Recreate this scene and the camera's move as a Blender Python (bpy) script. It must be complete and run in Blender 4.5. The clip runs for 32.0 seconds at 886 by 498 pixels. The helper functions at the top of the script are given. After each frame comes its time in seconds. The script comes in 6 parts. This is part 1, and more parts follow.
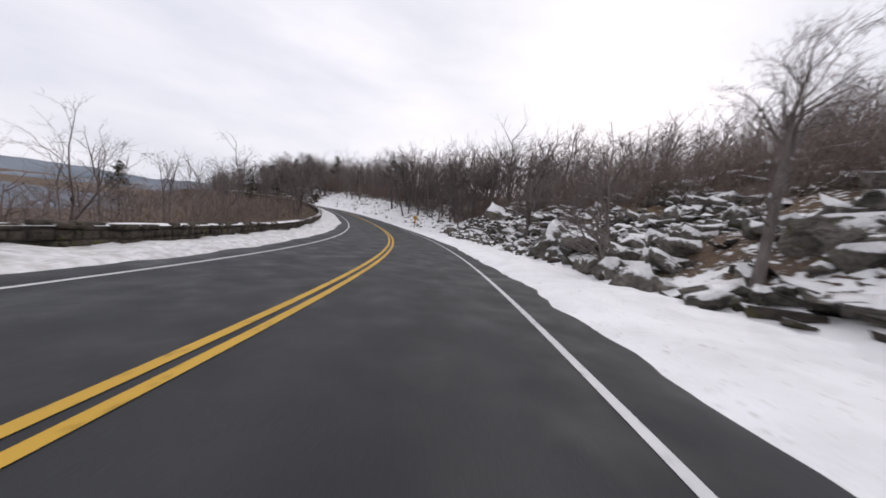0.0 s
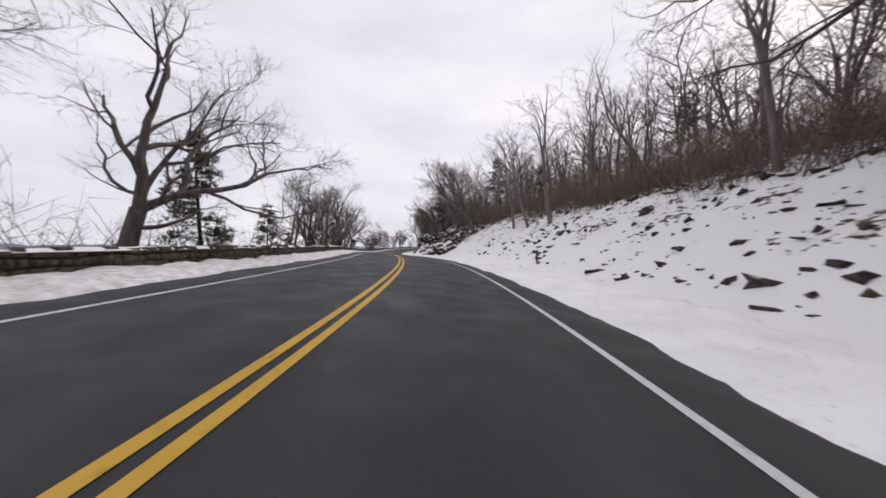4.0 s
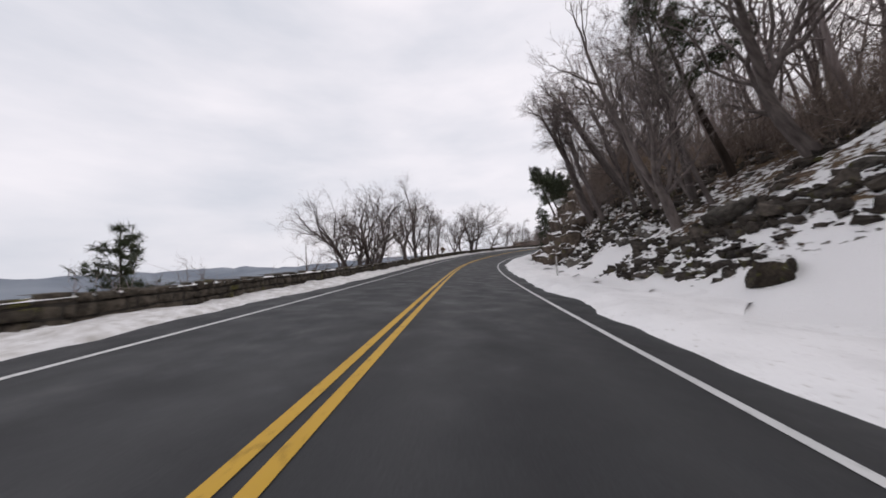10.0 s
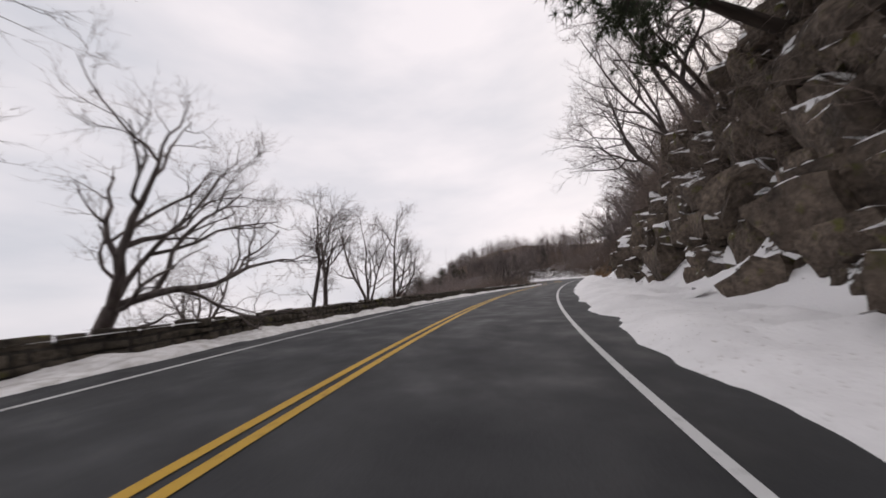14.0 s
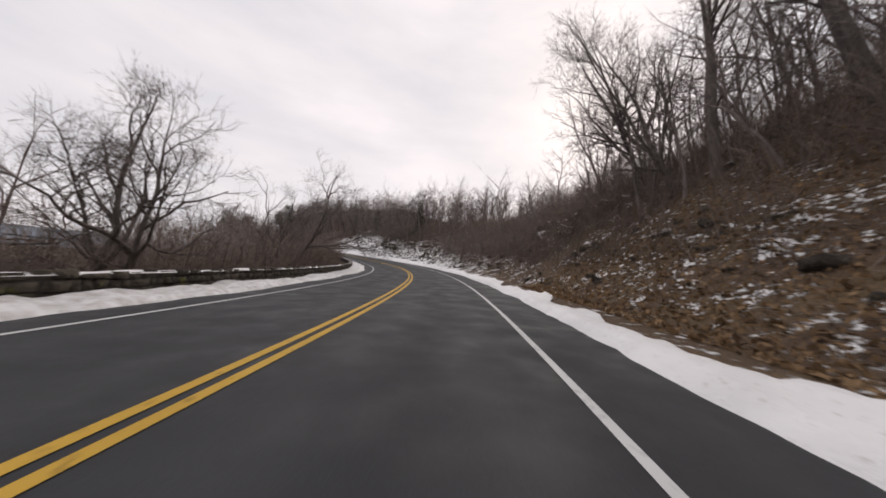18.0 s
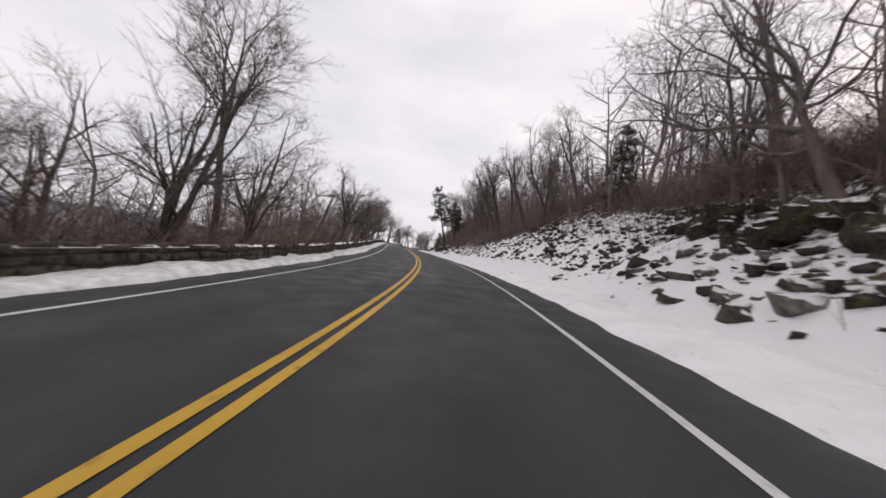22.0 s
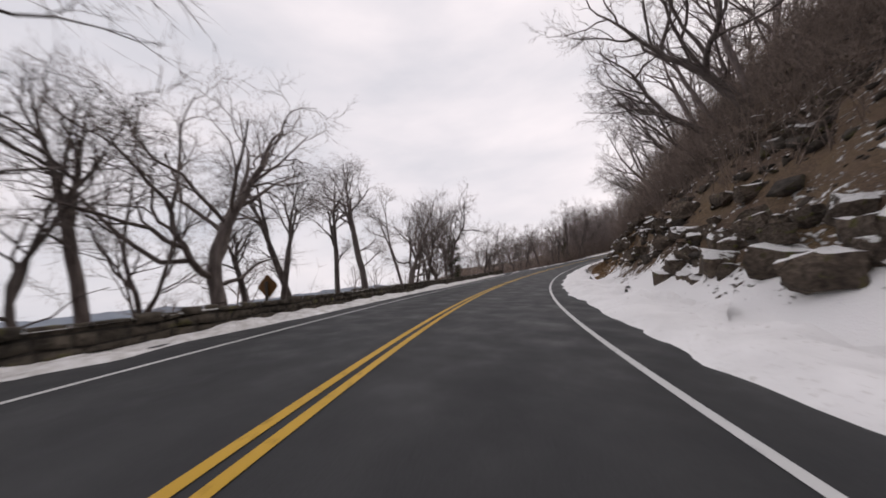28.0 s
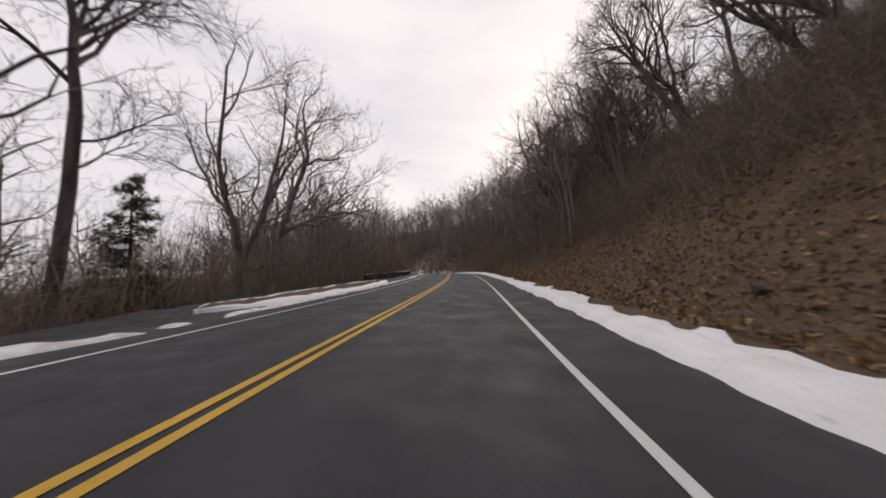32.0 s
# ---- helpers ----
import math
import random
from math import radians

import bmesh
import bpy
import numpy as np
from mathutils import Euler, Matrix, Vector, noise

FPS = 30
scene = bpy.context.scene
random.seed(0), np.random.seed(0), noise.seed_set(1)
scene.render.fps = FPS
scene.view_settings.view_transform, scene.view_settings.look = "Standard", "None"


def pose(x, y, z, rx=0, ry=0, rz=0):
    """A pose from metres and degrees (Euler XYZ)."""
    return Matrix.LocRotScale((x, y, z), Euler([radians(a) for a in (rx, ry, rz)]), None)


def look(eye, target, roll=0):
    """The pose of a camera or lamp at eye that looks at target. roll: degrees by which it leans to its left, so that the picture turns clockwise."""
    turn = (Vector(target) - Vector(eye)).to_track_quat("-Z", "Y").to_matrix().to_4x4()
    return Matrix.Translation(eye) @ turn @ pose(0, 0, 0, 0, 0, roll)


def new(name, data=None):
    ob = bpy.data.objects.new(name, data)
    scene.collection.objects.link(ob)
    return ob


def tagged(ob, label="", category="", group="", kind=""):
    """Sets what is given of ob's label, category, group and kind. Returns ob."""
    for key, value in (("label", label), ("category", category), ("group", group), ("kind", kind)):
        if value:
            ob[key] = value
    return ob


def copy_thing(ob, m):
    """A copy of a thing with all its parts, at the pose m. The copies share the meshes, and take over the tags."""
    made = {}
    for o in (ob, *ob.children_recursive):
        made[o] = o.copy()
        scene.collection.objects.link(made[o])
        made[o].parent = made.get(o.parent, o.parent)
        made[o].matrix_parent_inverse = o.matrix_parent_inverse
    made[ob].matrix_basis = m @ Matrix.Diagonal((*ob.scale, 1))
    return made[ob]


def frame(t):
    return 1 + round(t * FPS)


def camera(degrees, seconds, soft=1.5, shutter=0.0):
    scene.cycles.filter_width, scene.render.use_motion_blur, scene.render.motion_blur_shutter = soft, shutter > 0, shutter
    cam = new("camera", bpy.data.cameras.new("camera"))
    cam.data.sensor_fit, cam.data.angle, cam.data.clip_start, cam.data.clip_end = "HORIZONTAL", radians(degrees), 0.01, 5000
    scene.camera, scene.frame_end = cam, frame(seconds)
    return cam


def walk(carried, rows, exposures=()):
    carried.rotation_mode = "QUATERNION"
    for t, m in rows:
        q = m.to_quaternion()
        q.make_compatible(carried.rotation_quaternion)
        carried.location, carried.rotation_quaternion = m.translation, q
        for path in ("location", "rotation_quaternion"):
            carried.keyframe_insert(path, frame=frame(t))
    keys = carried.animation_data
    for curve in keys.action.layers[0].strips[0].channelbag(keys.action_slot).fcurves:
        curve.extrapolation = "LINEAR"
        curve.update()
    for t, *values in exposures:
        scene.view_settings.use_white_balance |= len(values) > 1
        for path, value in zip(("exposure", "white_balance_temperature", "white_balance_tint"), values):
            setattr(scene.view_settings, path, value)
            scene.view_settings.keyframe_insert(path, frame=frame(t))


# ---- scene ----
# The road is laid out first, since the camera's path and every thing stand by it.
# road: curvature every 12 m, grade every 25 m, cross fall every 20 m, from 20 m behind the start
CURVE = [0.01224, 0.01052, 0.00911, 0.01106, 0.01039, 0.00908, 0.00772, 0.00863, 0.00885, 0.00657, 0.00196, -0.00214, -0.00280, -0.00272, -0.00156, -0.00133, -0.00325, -0.00792, -0.01501, -0.01307, -0.01033, -0.00834, -0.00533, -0.00111, 0.00182, 0.00416, 0.00683, 0.01018, 0.01250, 0.01166, 0.00825, 0.00795, 0.00753, 0.00508, 0.00074, -0.00031, 0.00011, -0.00286, -0.00789, -0.01214, -0.01152, -0.00872, -0.00716, -0.00978, -0.01194, -0.00986, -0.00302, 0.00159, 0.00283, 0.00275, 0.01100, 0.01100, 0.01100, 0.01100, 0.01100, 0.01100, 0.01100, 0.01100, 0.01100, 0.01100, 0.00000, 0.00000, 0.00000, 0.00000, 0.00000, 0.00000, 0.00000]
GRADE = [-0.0815, -0.0469, -0.0093, 0.0180, 0.0064, -0.0143, -0.0152, -0.0166, 0.0061, 0.0349, 0.0299, 0.0161, 0.0090, 0.0180, 0.0279, 0.0391, 0.0405, 0.0334, 0.0184, 0.0032, 0.0167, 0.0420, 0.0682, 0.0779, 0.0709, 0.0100, 0.0100, 0.0100, 0.0100, 0.0100, 0.0100, 0.0100, 0.0100]
FALL = [-0.0564, -0.0458, -0.0204, 0.0290, 0.0530, 0.0502, 0.0623, 0.0683, 0.0579, 0.0561, 0.0672, 0.0979, 0.0763, 0.0296, -0.0081, -0.0342, -0.0485, -0.0637, -0.0642, -0.0379, 0.0053, 0.0370, 0.0553, 0.0600, 0.0615, 0.0455, 0.0342, 0.0026, -0.0198, -0.0181, -0.0131, -0.0080, -0.0037, -0.0011, 0.0002, 0.0006, 0.0006, 0.0004, 0.0002, 0.0000, -0.0001]
PATH = [
    (0.0, 1.934, 0.000, 1.289, 1.66, -5.95, 7.91),
    (0.5, 1.512, 8.620, 0.869, 6.79, -4.93, 7.88),
    (1.0, 0.390, 16.921, 0.563, 11.25, -3.70, 6.38),
    (1.5, -1.396, 24.776, 0.359, 16.01, -2.50, 4.43),
    (2.0, -3.727, 32.185, 0.241, 20.21, -2.13, 3.17),
    (2.5, -6.531, 39.245, 0.208, 24.39, -1.58, 1.23),
    (3.0, -9.763, 46.038, 0.257, 28.30, -1.06, 0.58),
    (3.5, -13.382, 52.612, 0.364, 30.89, -0.65, 0.37),
    (4.0, -17.382, 58.986, 0.493, 35.53, -0.32, 0.54),
    (4.5, -21.782, 65.125, 0.613, 41.30, -0.06, 0.80),
    (5.0, -26.597, 71.005, 0.698, 47.00, 0.16, 0.88),
    (5.5, -31.818, 76.599, 0.736, 50.98, 0.34, 0.46),
    (6.0, -37.370, 81.917, 0.720, 51.48, 0.42, -0.83),
    (6.5, -43.129, 87.024, 0.651, 52.14, 1.00, -3.21),
    (7.0, -48.964, 92.050, 0.542, 52.34, 1.30, -3.37),
    (7.5, -54.764, 97.124, 0.418, 51.51, 1.53, -3.47),
    (8.0, -60.467, 102.318, 0.299, 50.27, 1.63, -3.61),
    (8.5, -66.056, 107.612, 0.191, 49.06, 1.47, -3.58),
    (9.0, -71.500, 112.979, 0.079, 48.09, 1.17, -3.19),
    (9.5, -76.783, 118.420, -0.048, 47.85, 0.58, -2.77),
    (10.0, -81.921, 123.948, -0.182, 46.62, 1.00, -3.31),
    (10.5, -86.938, 129.608, -0.304, 47.93, 1.73, -4.73),
    (11.0, -91.874, 135.427, -0.389, 47.52, 3.99, -5.37),
    (11.5, -96.722, 141.416, -0.421, 44.12, 3.57, -5.83),
    (12.0, -101.385, 147.591, -0.395, 40.71, 5.52, -5.98),
    (12.5, -105.631, 154.006, -0.301, 35.96, 7.46, -6.30),
    (13.0, -109.159, 160.750, -0.113, 30.17, 8.10, -5.74),
    (13.5, -111.909, 167.831, 0.159, 26.59, 8.70, -6.05),
    (14.0, -113.957, 175.152, 0.462, 23.33, 8.88, -6.90),
    (14.5, -115.405, 182.637, 0.760, 18.25, 8.16, -6.32),
    (15.0, -116.325, 190.222, 1.045, 12.42, 7.06, -4.85),
    (15.5, -116.769, 197.879, 1.301, 6.89, 5.93, -2.91),
    (16.0, -116.818, 205.601, 1.512, 2.59, 4.99, -0.76),
    (16.5, -116.602, 213.410, 1.684, 0.30, 4.34, 1.40),
    (17.0, -116.297, 221.326, 1.825, 0.32, 3.97, 3.38),
    (17.5, -116.043, 229.361, 1.938, 1.58, 3.35, 4.65),
    (18.0, -115.966, 237.521, 2.033, 3.74, 3.31, 5.65),
    (18.5, -116.179, 245.801, 2.125, 6.95, 2.96, 6.24),
    (19.0, -116.814, 254.196, 2.234, 11.52, 2.97, 6.24),
    (19.5, -118.044, 262.672, 2.377, 15.92, 3.18, 6.39),
    (20.0, -120.056, 271.133, 2.552, 20.68, 2.94, 7.32),
    (20.5, -122.990, 279.423, 2.749, 25.87, 2.30, 8.70),
    (21.0, -126.833, 287.394, 2.972, 30.78, 1.88, 9.48),
    (21.5, -131.422, 294.985, 3.223, 36.41, 1.90, 9.33),
    (22.0, -136.555, 302.238, 3.507, 41.27, 1.99, 8.97),
    (22.5, -142.167, 309.154, 3.821, 44.95, 2.11, 8.73),
    (23.0, -148.227, 315.679, 4.151, 47.68, 2.03, 7.61),
    (23.5, -154.658, 321.803, 4.484, 50.86, 2.88, 4.87),
    (24.0, -161.340, 327.603, 4.817, 53.81, 3.60, 2.23),
    (24.5, -168.117, 333.256, 5.143, 55.95, 4.35, 0.06),
    (25.0, -174.904, 338.911, 5.451, 57.01, 4.83, -1.63),
    (25.5, -181.696, 344.610, 5.732, 57.58, 4.67, -2.64),
    (26.0, -188.510, 350.342, 5.975, 57.94, 4.27, -3.29),
    (26.5, -195.262, 356.176, 6.172, 57.14, 3.94, -3.81),
    (27.0, -201.782, 362.288, 6.321, 54.36, 3.92, -4.34),
    (27.5, -207.827, 368.881, 6.408, 49.01, 4.37, -4.93),
    (28.0, -213.148, 376.085, 6.442, 41.09, 5.36, -5.53),
    (28.5, -217.618, 383.881, 6.473, 33.70, 6.30, -6.30),
    (29.0, -221.291, 392.121, 6.553, 28.73, 6.68, -6.68),
    (29.5, -224.334, 400.639, 6.697, 23.30, 6.64, -6.09),
    (30.0, -226.850, 409.312, 6.910, 16.90, 6.48, -5.05),
    (30.5, -228.752, 418.073, 7.220, 9.69, 6.77, -4.17),
    (31.0, -229.835, 426.909, 7.639, 3.56, 7.84, -2.91),
    (31.5, -229.988, 435.796, 8.153, -0.15, 8.30, -1.48),
    (32.0, -229.310, 444.708, 8.747, -2.38, 7.59, 0.14),
]

cam = camera(109.98, 32.0, soft=1.7, shutter=0.12)


def drive_pose(x, y, z, yaw, pitch, roll):
    way = Euler((radians(90 + pitch), 0, radians(yaw))).to_matrix().to_4x4()
    return Matrix.Translation((x, y, z)) @ way @ pose(0, 0, 0, 0, 0, roll)


walk(cam, [(t, drive_pose(*row)) for t, *row in PATH],
     exposures=[(0, 0.10, 6350, 16), (4, 0.08, 6480, 17), (7, 0.08, 6620, 18), (10, 0.06, 6500, 16), (13, 0.0, 6620, 17), (15, -0.03, 6700, 17), (18, 0.02, 6800, 17), (22, 0.10, 6680, 18), (26, 0.06, 6680, 18),
                (29, 0.0, 6720, 18), (32, 0.0, 6800, 18)])

# ---- world and sun ----
world = bpy.data.worlds.new("overcast_sky")
scene.world = world
world.use_nodes = True
wt = world.node_tree
wn = wt.nodes
sky = wn.new("ShaderNodeTexSky")
sky.sky_type, sky.sun_disc = "NISHITA", False
sky.sun_elevation, sky.sun_rotation, sky.dust_density = radians(32), radians(20), 4.0
coord = wn.new("ShaderNodeTexCoord")
flat = wn.new("ShaderNodeMapping")
flat.inputs["Scale"].default_value = (1.0, 1.0, 3.2)
cloud = wn.new("ShaderNodeTexNoise")
cloud.inputs["Scale"].default_value, cloud.inputs["Detail"].default_value, cloud.inputs["Roughness"].default_value = 1.5, 6, 0.5
ramp = wn.new("ShaderNodeValToRGB")
ramp.color_ramp.elements[0].position, ramp.color_ramp.elements[1].position = 0.32, 0.66
ramp.color_ramp.elements[0].color, ramp.color_ramp.elements[1].color = (0.64, 0.685, 0.735, 1), (0.955, 0.945, 0.96, 1)
gain = wn.new("ShaderNodeMix")
gain.data_type = "RGBA"
gain.blend_type = "MULTIPLY"
gain.inputs[0].default_value = 1.0
gain.inputs[7].default_value = (0.09, 0.09, 0.09, 1)
mixs = wn.new("ShaderNodeMix")
mixs.data_type = "RGBA"
mixs.inputs[0].default_value = 0.93
back = wn["Background"]
wt.links.new(coord.outputs["Generated"], flat.inputs["Vector"])
wt.links.new(flat.outputs[0], cloud.inputs["Vector"])
wt.links.new(cloud.outputs["Fac"], ramp.inputs[0])
wt.links.new(sky.outputs[0], gain.inputs[6])
wt.links.new(gain.outputs[2], mixs.inputs[6])
wt.links.new(ramp.outputs[0], mixs.inputs[7])
wt.links.new(mixs.outputs[2], back.inputs["Color"])
back.inputs["Strength"].default_value = 1.0
sun = new("sun", bpy.data.lights.new("sun", "SUN"))
sun.data.energy, sun.data.angle, sun.data.color = 0.6, radians(25), (1.0, 0.97, 0.93)
sun.matrix_world = look((0, 0, 60), (-25, -60, 0))


# ---- materials ----
def surface(name, rough=0.8, metal=0.0):
    m = bpy.data.materials.new(name)
    m.use_nodes = True
    shader = m.node_tree.nodes["Principled BSDF"]
    shader.inputs["Roughness"].default_value, shader.inputs["Metallic"].default_value = rough, metal
    shader.inputs["Specular IOR Level"].default_value = 0.25
    return m, m.node_tree, shader


def link(tree, a, b):
    tree.links.new(a, b)


def noise_tex(tree, scale, detail=4, stretch=(1, 1, 1), rough=0.55):
    c, mp, n = tree.nodes.new("ShaderNodeTexCoord"), tree.nodes.new("ShaderNodeMapping"), tree.nodes.new("ShaderNodeTexNoise")
    mp.inputs["Scale"].default_value = stretch
    n.inputs["Scale"].default_value, n.inputs["Detail"].default_value, n.inputs["Roughness"].default_value = scale, detail, rough
    link(tree, c.outputs["Object"], mp.inputs[0])
    link(tree, mp.outputs[0], n.inputs["Vector"])
    return n.outputs["Fac"]


def tones(tree, fac, stops):
    r = tree.nodes.new("ShaderNodeValToRGB")
    e = r.color_ramp.elements
    while len(e) < len(stops):
        e.new(0.5)
    for el, (at, col) in zip(e, stops):
        el.position, el.color = at, (*col, 1)
    link(tree, fac, r.inputs[0])
    return r.outputs[0]


def blend(tree, fac, a, b, mode="MIX"):
    m = tree.nodes.new("ShaderNodeMix")
    m.data_type, m.blend_type = "RGBA", mode
    for sock, v in ((m.inputs[0], fac), (m.inputs[6], a), (m.inputs[7], b)):
        if isinstance(v, (int, float)):
            sock.default_value = v
        elif isinstance(v, tuple):
            sock.default_value = (*v, 1)
        else:
            link(tree, v, sock)
    return m.outputs[2]


def calc(tree, op, a, b=0.0, clamp=False):
    m = tree.nodes.new("ShaderNodeMath")
    m.operation, m.use_clamp = op, clamp
    for sock, v in zip(m.inputs, (a, b)):
        if isinstance(v, (int, float)):
            sock.default_value = v
        else:
            link(tree, v, sock)
    return m.outputs[0]


def bump(tree, shader, height, strength=0.4, dist=0.02):
    b = tree.nodes.new("ShaderNodeBump")
    b.inputs["Strength"].default_value, b.inputs["Distance"].default_value = strength, dist
    link(tree, height, b.inputs["Height"])
    link(tree, b.outputs[0], shader.inputs["Normal"])


def normal_up(tree):
    g, s = tree.nodes.new("ShaderNodeNewGeometry"), tree.nodes.new("ShaderNodeSeparateXYZ")
    link(tree, g.outputs["Normal"], s.inputs[0])
    return s.outputs["Z"]


def random_shade(tree, colour, amount=0.35):
    o = tree.nodes.new("ShaderNodeObjectInfo")
    k = calc(tree, "MULTIPLY_ADD", o.outputs["Random"], amount)
    k.node.inputs[2].default_value = 1 - amount / 2
    return blend(tree, 1.0, colour, k, "MULTIPLY")


SNOW = (0.88, 0.87, 0.865)


def make_asphalt():
    m, t, sh = surface("asphalt", 0.72)
    big = noise_tex(t, 0.12, 4)
    mid = noise_tex(t, 1.3, 5)
    grit = noise_tex(t, 60, 2)
    c = tones(t, big, [(0.3, (0.027, 0.028, 0.030)), (0.7, (0.046, 0.047, 0.049))])
    c = blend(t, 0.35, c, tones(t, mid, [(0.35, (0.023, 0.024, 0.026)), (0.7, (0.058, 0.059, 0.062))]))
    lane = t.nodes.new("ShaderNodeAttribute")
    lane.attribute_name = "across"
    drift = calc(t, "ADD", lane.outputs["Fac"], calc(t, "MULTIPLY", calc(t, "SUBTRACT", mid, 0.5), 0.5))
    ridge = calc(t, "ABSOLUTE", calc(t, "SUBTRACT", calc(t, "FRACT", calc(t, "MULTIPLY", drift, 1 / 1.72)), 0.5))
    c = blend(t, calc(t, "MULTIPLY", big, 1.0), c, tones(t, ridge, [(0.05, (1.30, 1.29, 1.27)), (0.22, (1.0, 1.0, 1.0)), (0.46, (0.72, 0.72, 0.73))]), "MULTIPLY")
    c = blend(t, 0.5, c, tones(t, grit, [(0.3, (0.55, 0.55, 0.55)), (0.75, (1.35, 1.35, 1.35))]), "MULTIPLY")
    link(t, c, sh.inputs["Base Color"])
    link(t, tones(t, mid, [(0.3, (0.5, 0.5, 0.5)), (0.7, (0.85, 0.85, 0.85))]), sh.inputs["Roughness"])
    bump(t, sh, grit, 0.35, 0.008)
    return m


def make_paint(name, col, wear):
    m, t, sh = surface(name, 0.6)
    n = noise_tex(t, 9, 6)
    g = noise_tex(t, 0.7, 3)
    c = tones(t, n, [(0.30, tuple(0.35 * v for v in col)), (0.42, col)])
    c = blend(t, wear, c, tones(t, g, [(0.3, tuple(0.6 * v for v in col)), (0.7, col)]))
    link(t, c, sh.inputs["Base Color"])
    return m


def make_snow(name="snow", grime=0.7, tone=1.0):
    m, t, sh = surface(name, 0.75)
    a, b = noise_tex(t, 1.1, 5), noise_tex(t, 14, 4)
    c = tones(t, a, [(0.28, (0.76, 0.75, 0.745)), (0.6, SNOW)])
    dirt = tones(t, b, [(0.62, (1, 1, 1)), (0.74, (0.42, 0.38, 0.33))])
    c = blend(t, grime, c, dirt, "MULTIPLY")
    if tone < 1.0:
        c = blend(t, 1.0, c, tones(t, noise_tex(t, 4.0, 5), [(0.3, (0.62 * tone, 0.60 * tone, 0.57 * tone)), (0.62, (tone, tone, tone))]), "MULTIPLY")
    link(t, c, sh.inputs["Base Color"])
    bump(t, sh, b, 0.5, 0.04)
    return m


def make_slope():
    """Leaf litter and earth with snow lying on it, as much as the 'cover' attribute says."""
    m, t, sh = surface("slope", 0.9)
    att = t.nodes.new("ShaderNodeAttribute")
    att.attribute_name = "cover"
    patch, fine, leaf = noise_tex(t, 0.75, 8, (1, 1, 1.8), 0.70), noise_tex(t, 3.6, 6, (1, 1, 2.2)), noise_tex(t, 22, 4)
    earth = tones(t, leaf, [(0.25, (0.016, 0.011, 0.008)), (0.5, (0.118, 0.078, 0.054)), (0.72, (0.255, 0.170, 0.118))])
    earth = blend(t, 0.5, earth, tones(t, fine, [(0.3, (0.022, 0.018, 0.014)), (0.55, (0.110, 0.075, 0.053)), (0.75, (0.180, 0.124, 0.088))]))
    straw = calc(t, "MULTIPLY", calc(t, "SUBTRACT", noise_tex(t, 0.4, 4), 0.41), 4.0, True)
    earth = blend(t, calc(t, "MULTIPLY", straw, 0.75), earth, tones(t, leaf, [(0.3, (0.055, 0.037, 0.020)), (0.7, (0.250, 0.172, 0.095))]))
    f = calc(t, "ADD", calc(t, "MULTIPLY", patch, 0.55), calc(t, "MULTIPLY", fine, 0.45))
    level = calc(t, "ADD", calc(t, "SUBTRACT", f, 0.5), calc(t, "MULTIPLY", calc(t, "SUBTRACT", att.outputs["Fac"], 0.62), 0.62))
    mask = calc(t, "MULTIPLY", level, 26.0, True)
    link(t, blend(t, mask, earth, SNOW), sh.inputs["Base Color"])
    h = calc(t, "ADD", calc(t, "MULTIPLY", leaf, 0.4), calc(t, "MULTIPLY", mask, 0.8))
    bump(t, sh, h, 1.0, 0.10)
    return m


def make_rock(name, dark, light, moss=0.0, snow_at=0.62):
    m, t, sh = surface(name, 0.88)
    a, b, c3 = noise_tex(t, 0.9, 6), noise_tex(t, 6, 7), noise_tex(t, 2.2, 5)
    c = tones(t, a, [(0.3, dark), (0.7, light)])
    c = blend(t, 0.75, c, tones(t, b, [(0.32, (0.30, 0.30, 0.30)), (0.68, (1.45, 1.42, 1.38))]), "MULTIPLY")
    if moss:
        lich = tones(t, c3, [(0.62 - 0.2 * moss, (0, 0, 0)), (0.74 - 0.2 * moss, (1, 1, 1))])
        c = blend(t, lich, c, (0.105, 0.100, 0.032))
    c = random_shade(t, c, 0.5)
    up = calc(t, "ADD", normal_up(t), calc(t, "MULTIPLY", calc(t, "SUBTRACT", c3, 0.5), 1.6))
    mask = calc(t, "MULTIPLY", calc(t, "SUBTRACT", up, snow_at), 9.0, True)
    link(t, blend(t, mask, c, SNOW), sh.inputs["Base Color"])
    bump(t, sh, calc(t, "ADD", b, calc(t, "MULTIPLY", c3, 1.4)), 1.0, 0.14)
    return m


def make_bark(name, dark, light):
    m, t, sh = surface(name, 0.92)
    a = noise_tex(t, 7, 6, (1, 1, 0.18))
    c = tones(t, a, [(0.3, dark), (0.7, light)])
    link(t, random_shade(t, c, 0.6), sh.inputs["Base Color"])
    bump(t, sh, a, 0.8, 0.03)
    return m


def make_island(name, dark, light, rough=0.9):
    m, t, sh = surface(name, rough)
    g = t.nodes.new("ShaderNodeNewGeometry")
    link(t, tones(t, g.outputs["Random Per Island"], [(0.0, dark), (1.0, light)]), sh.inputs["Base Color"])
    return m


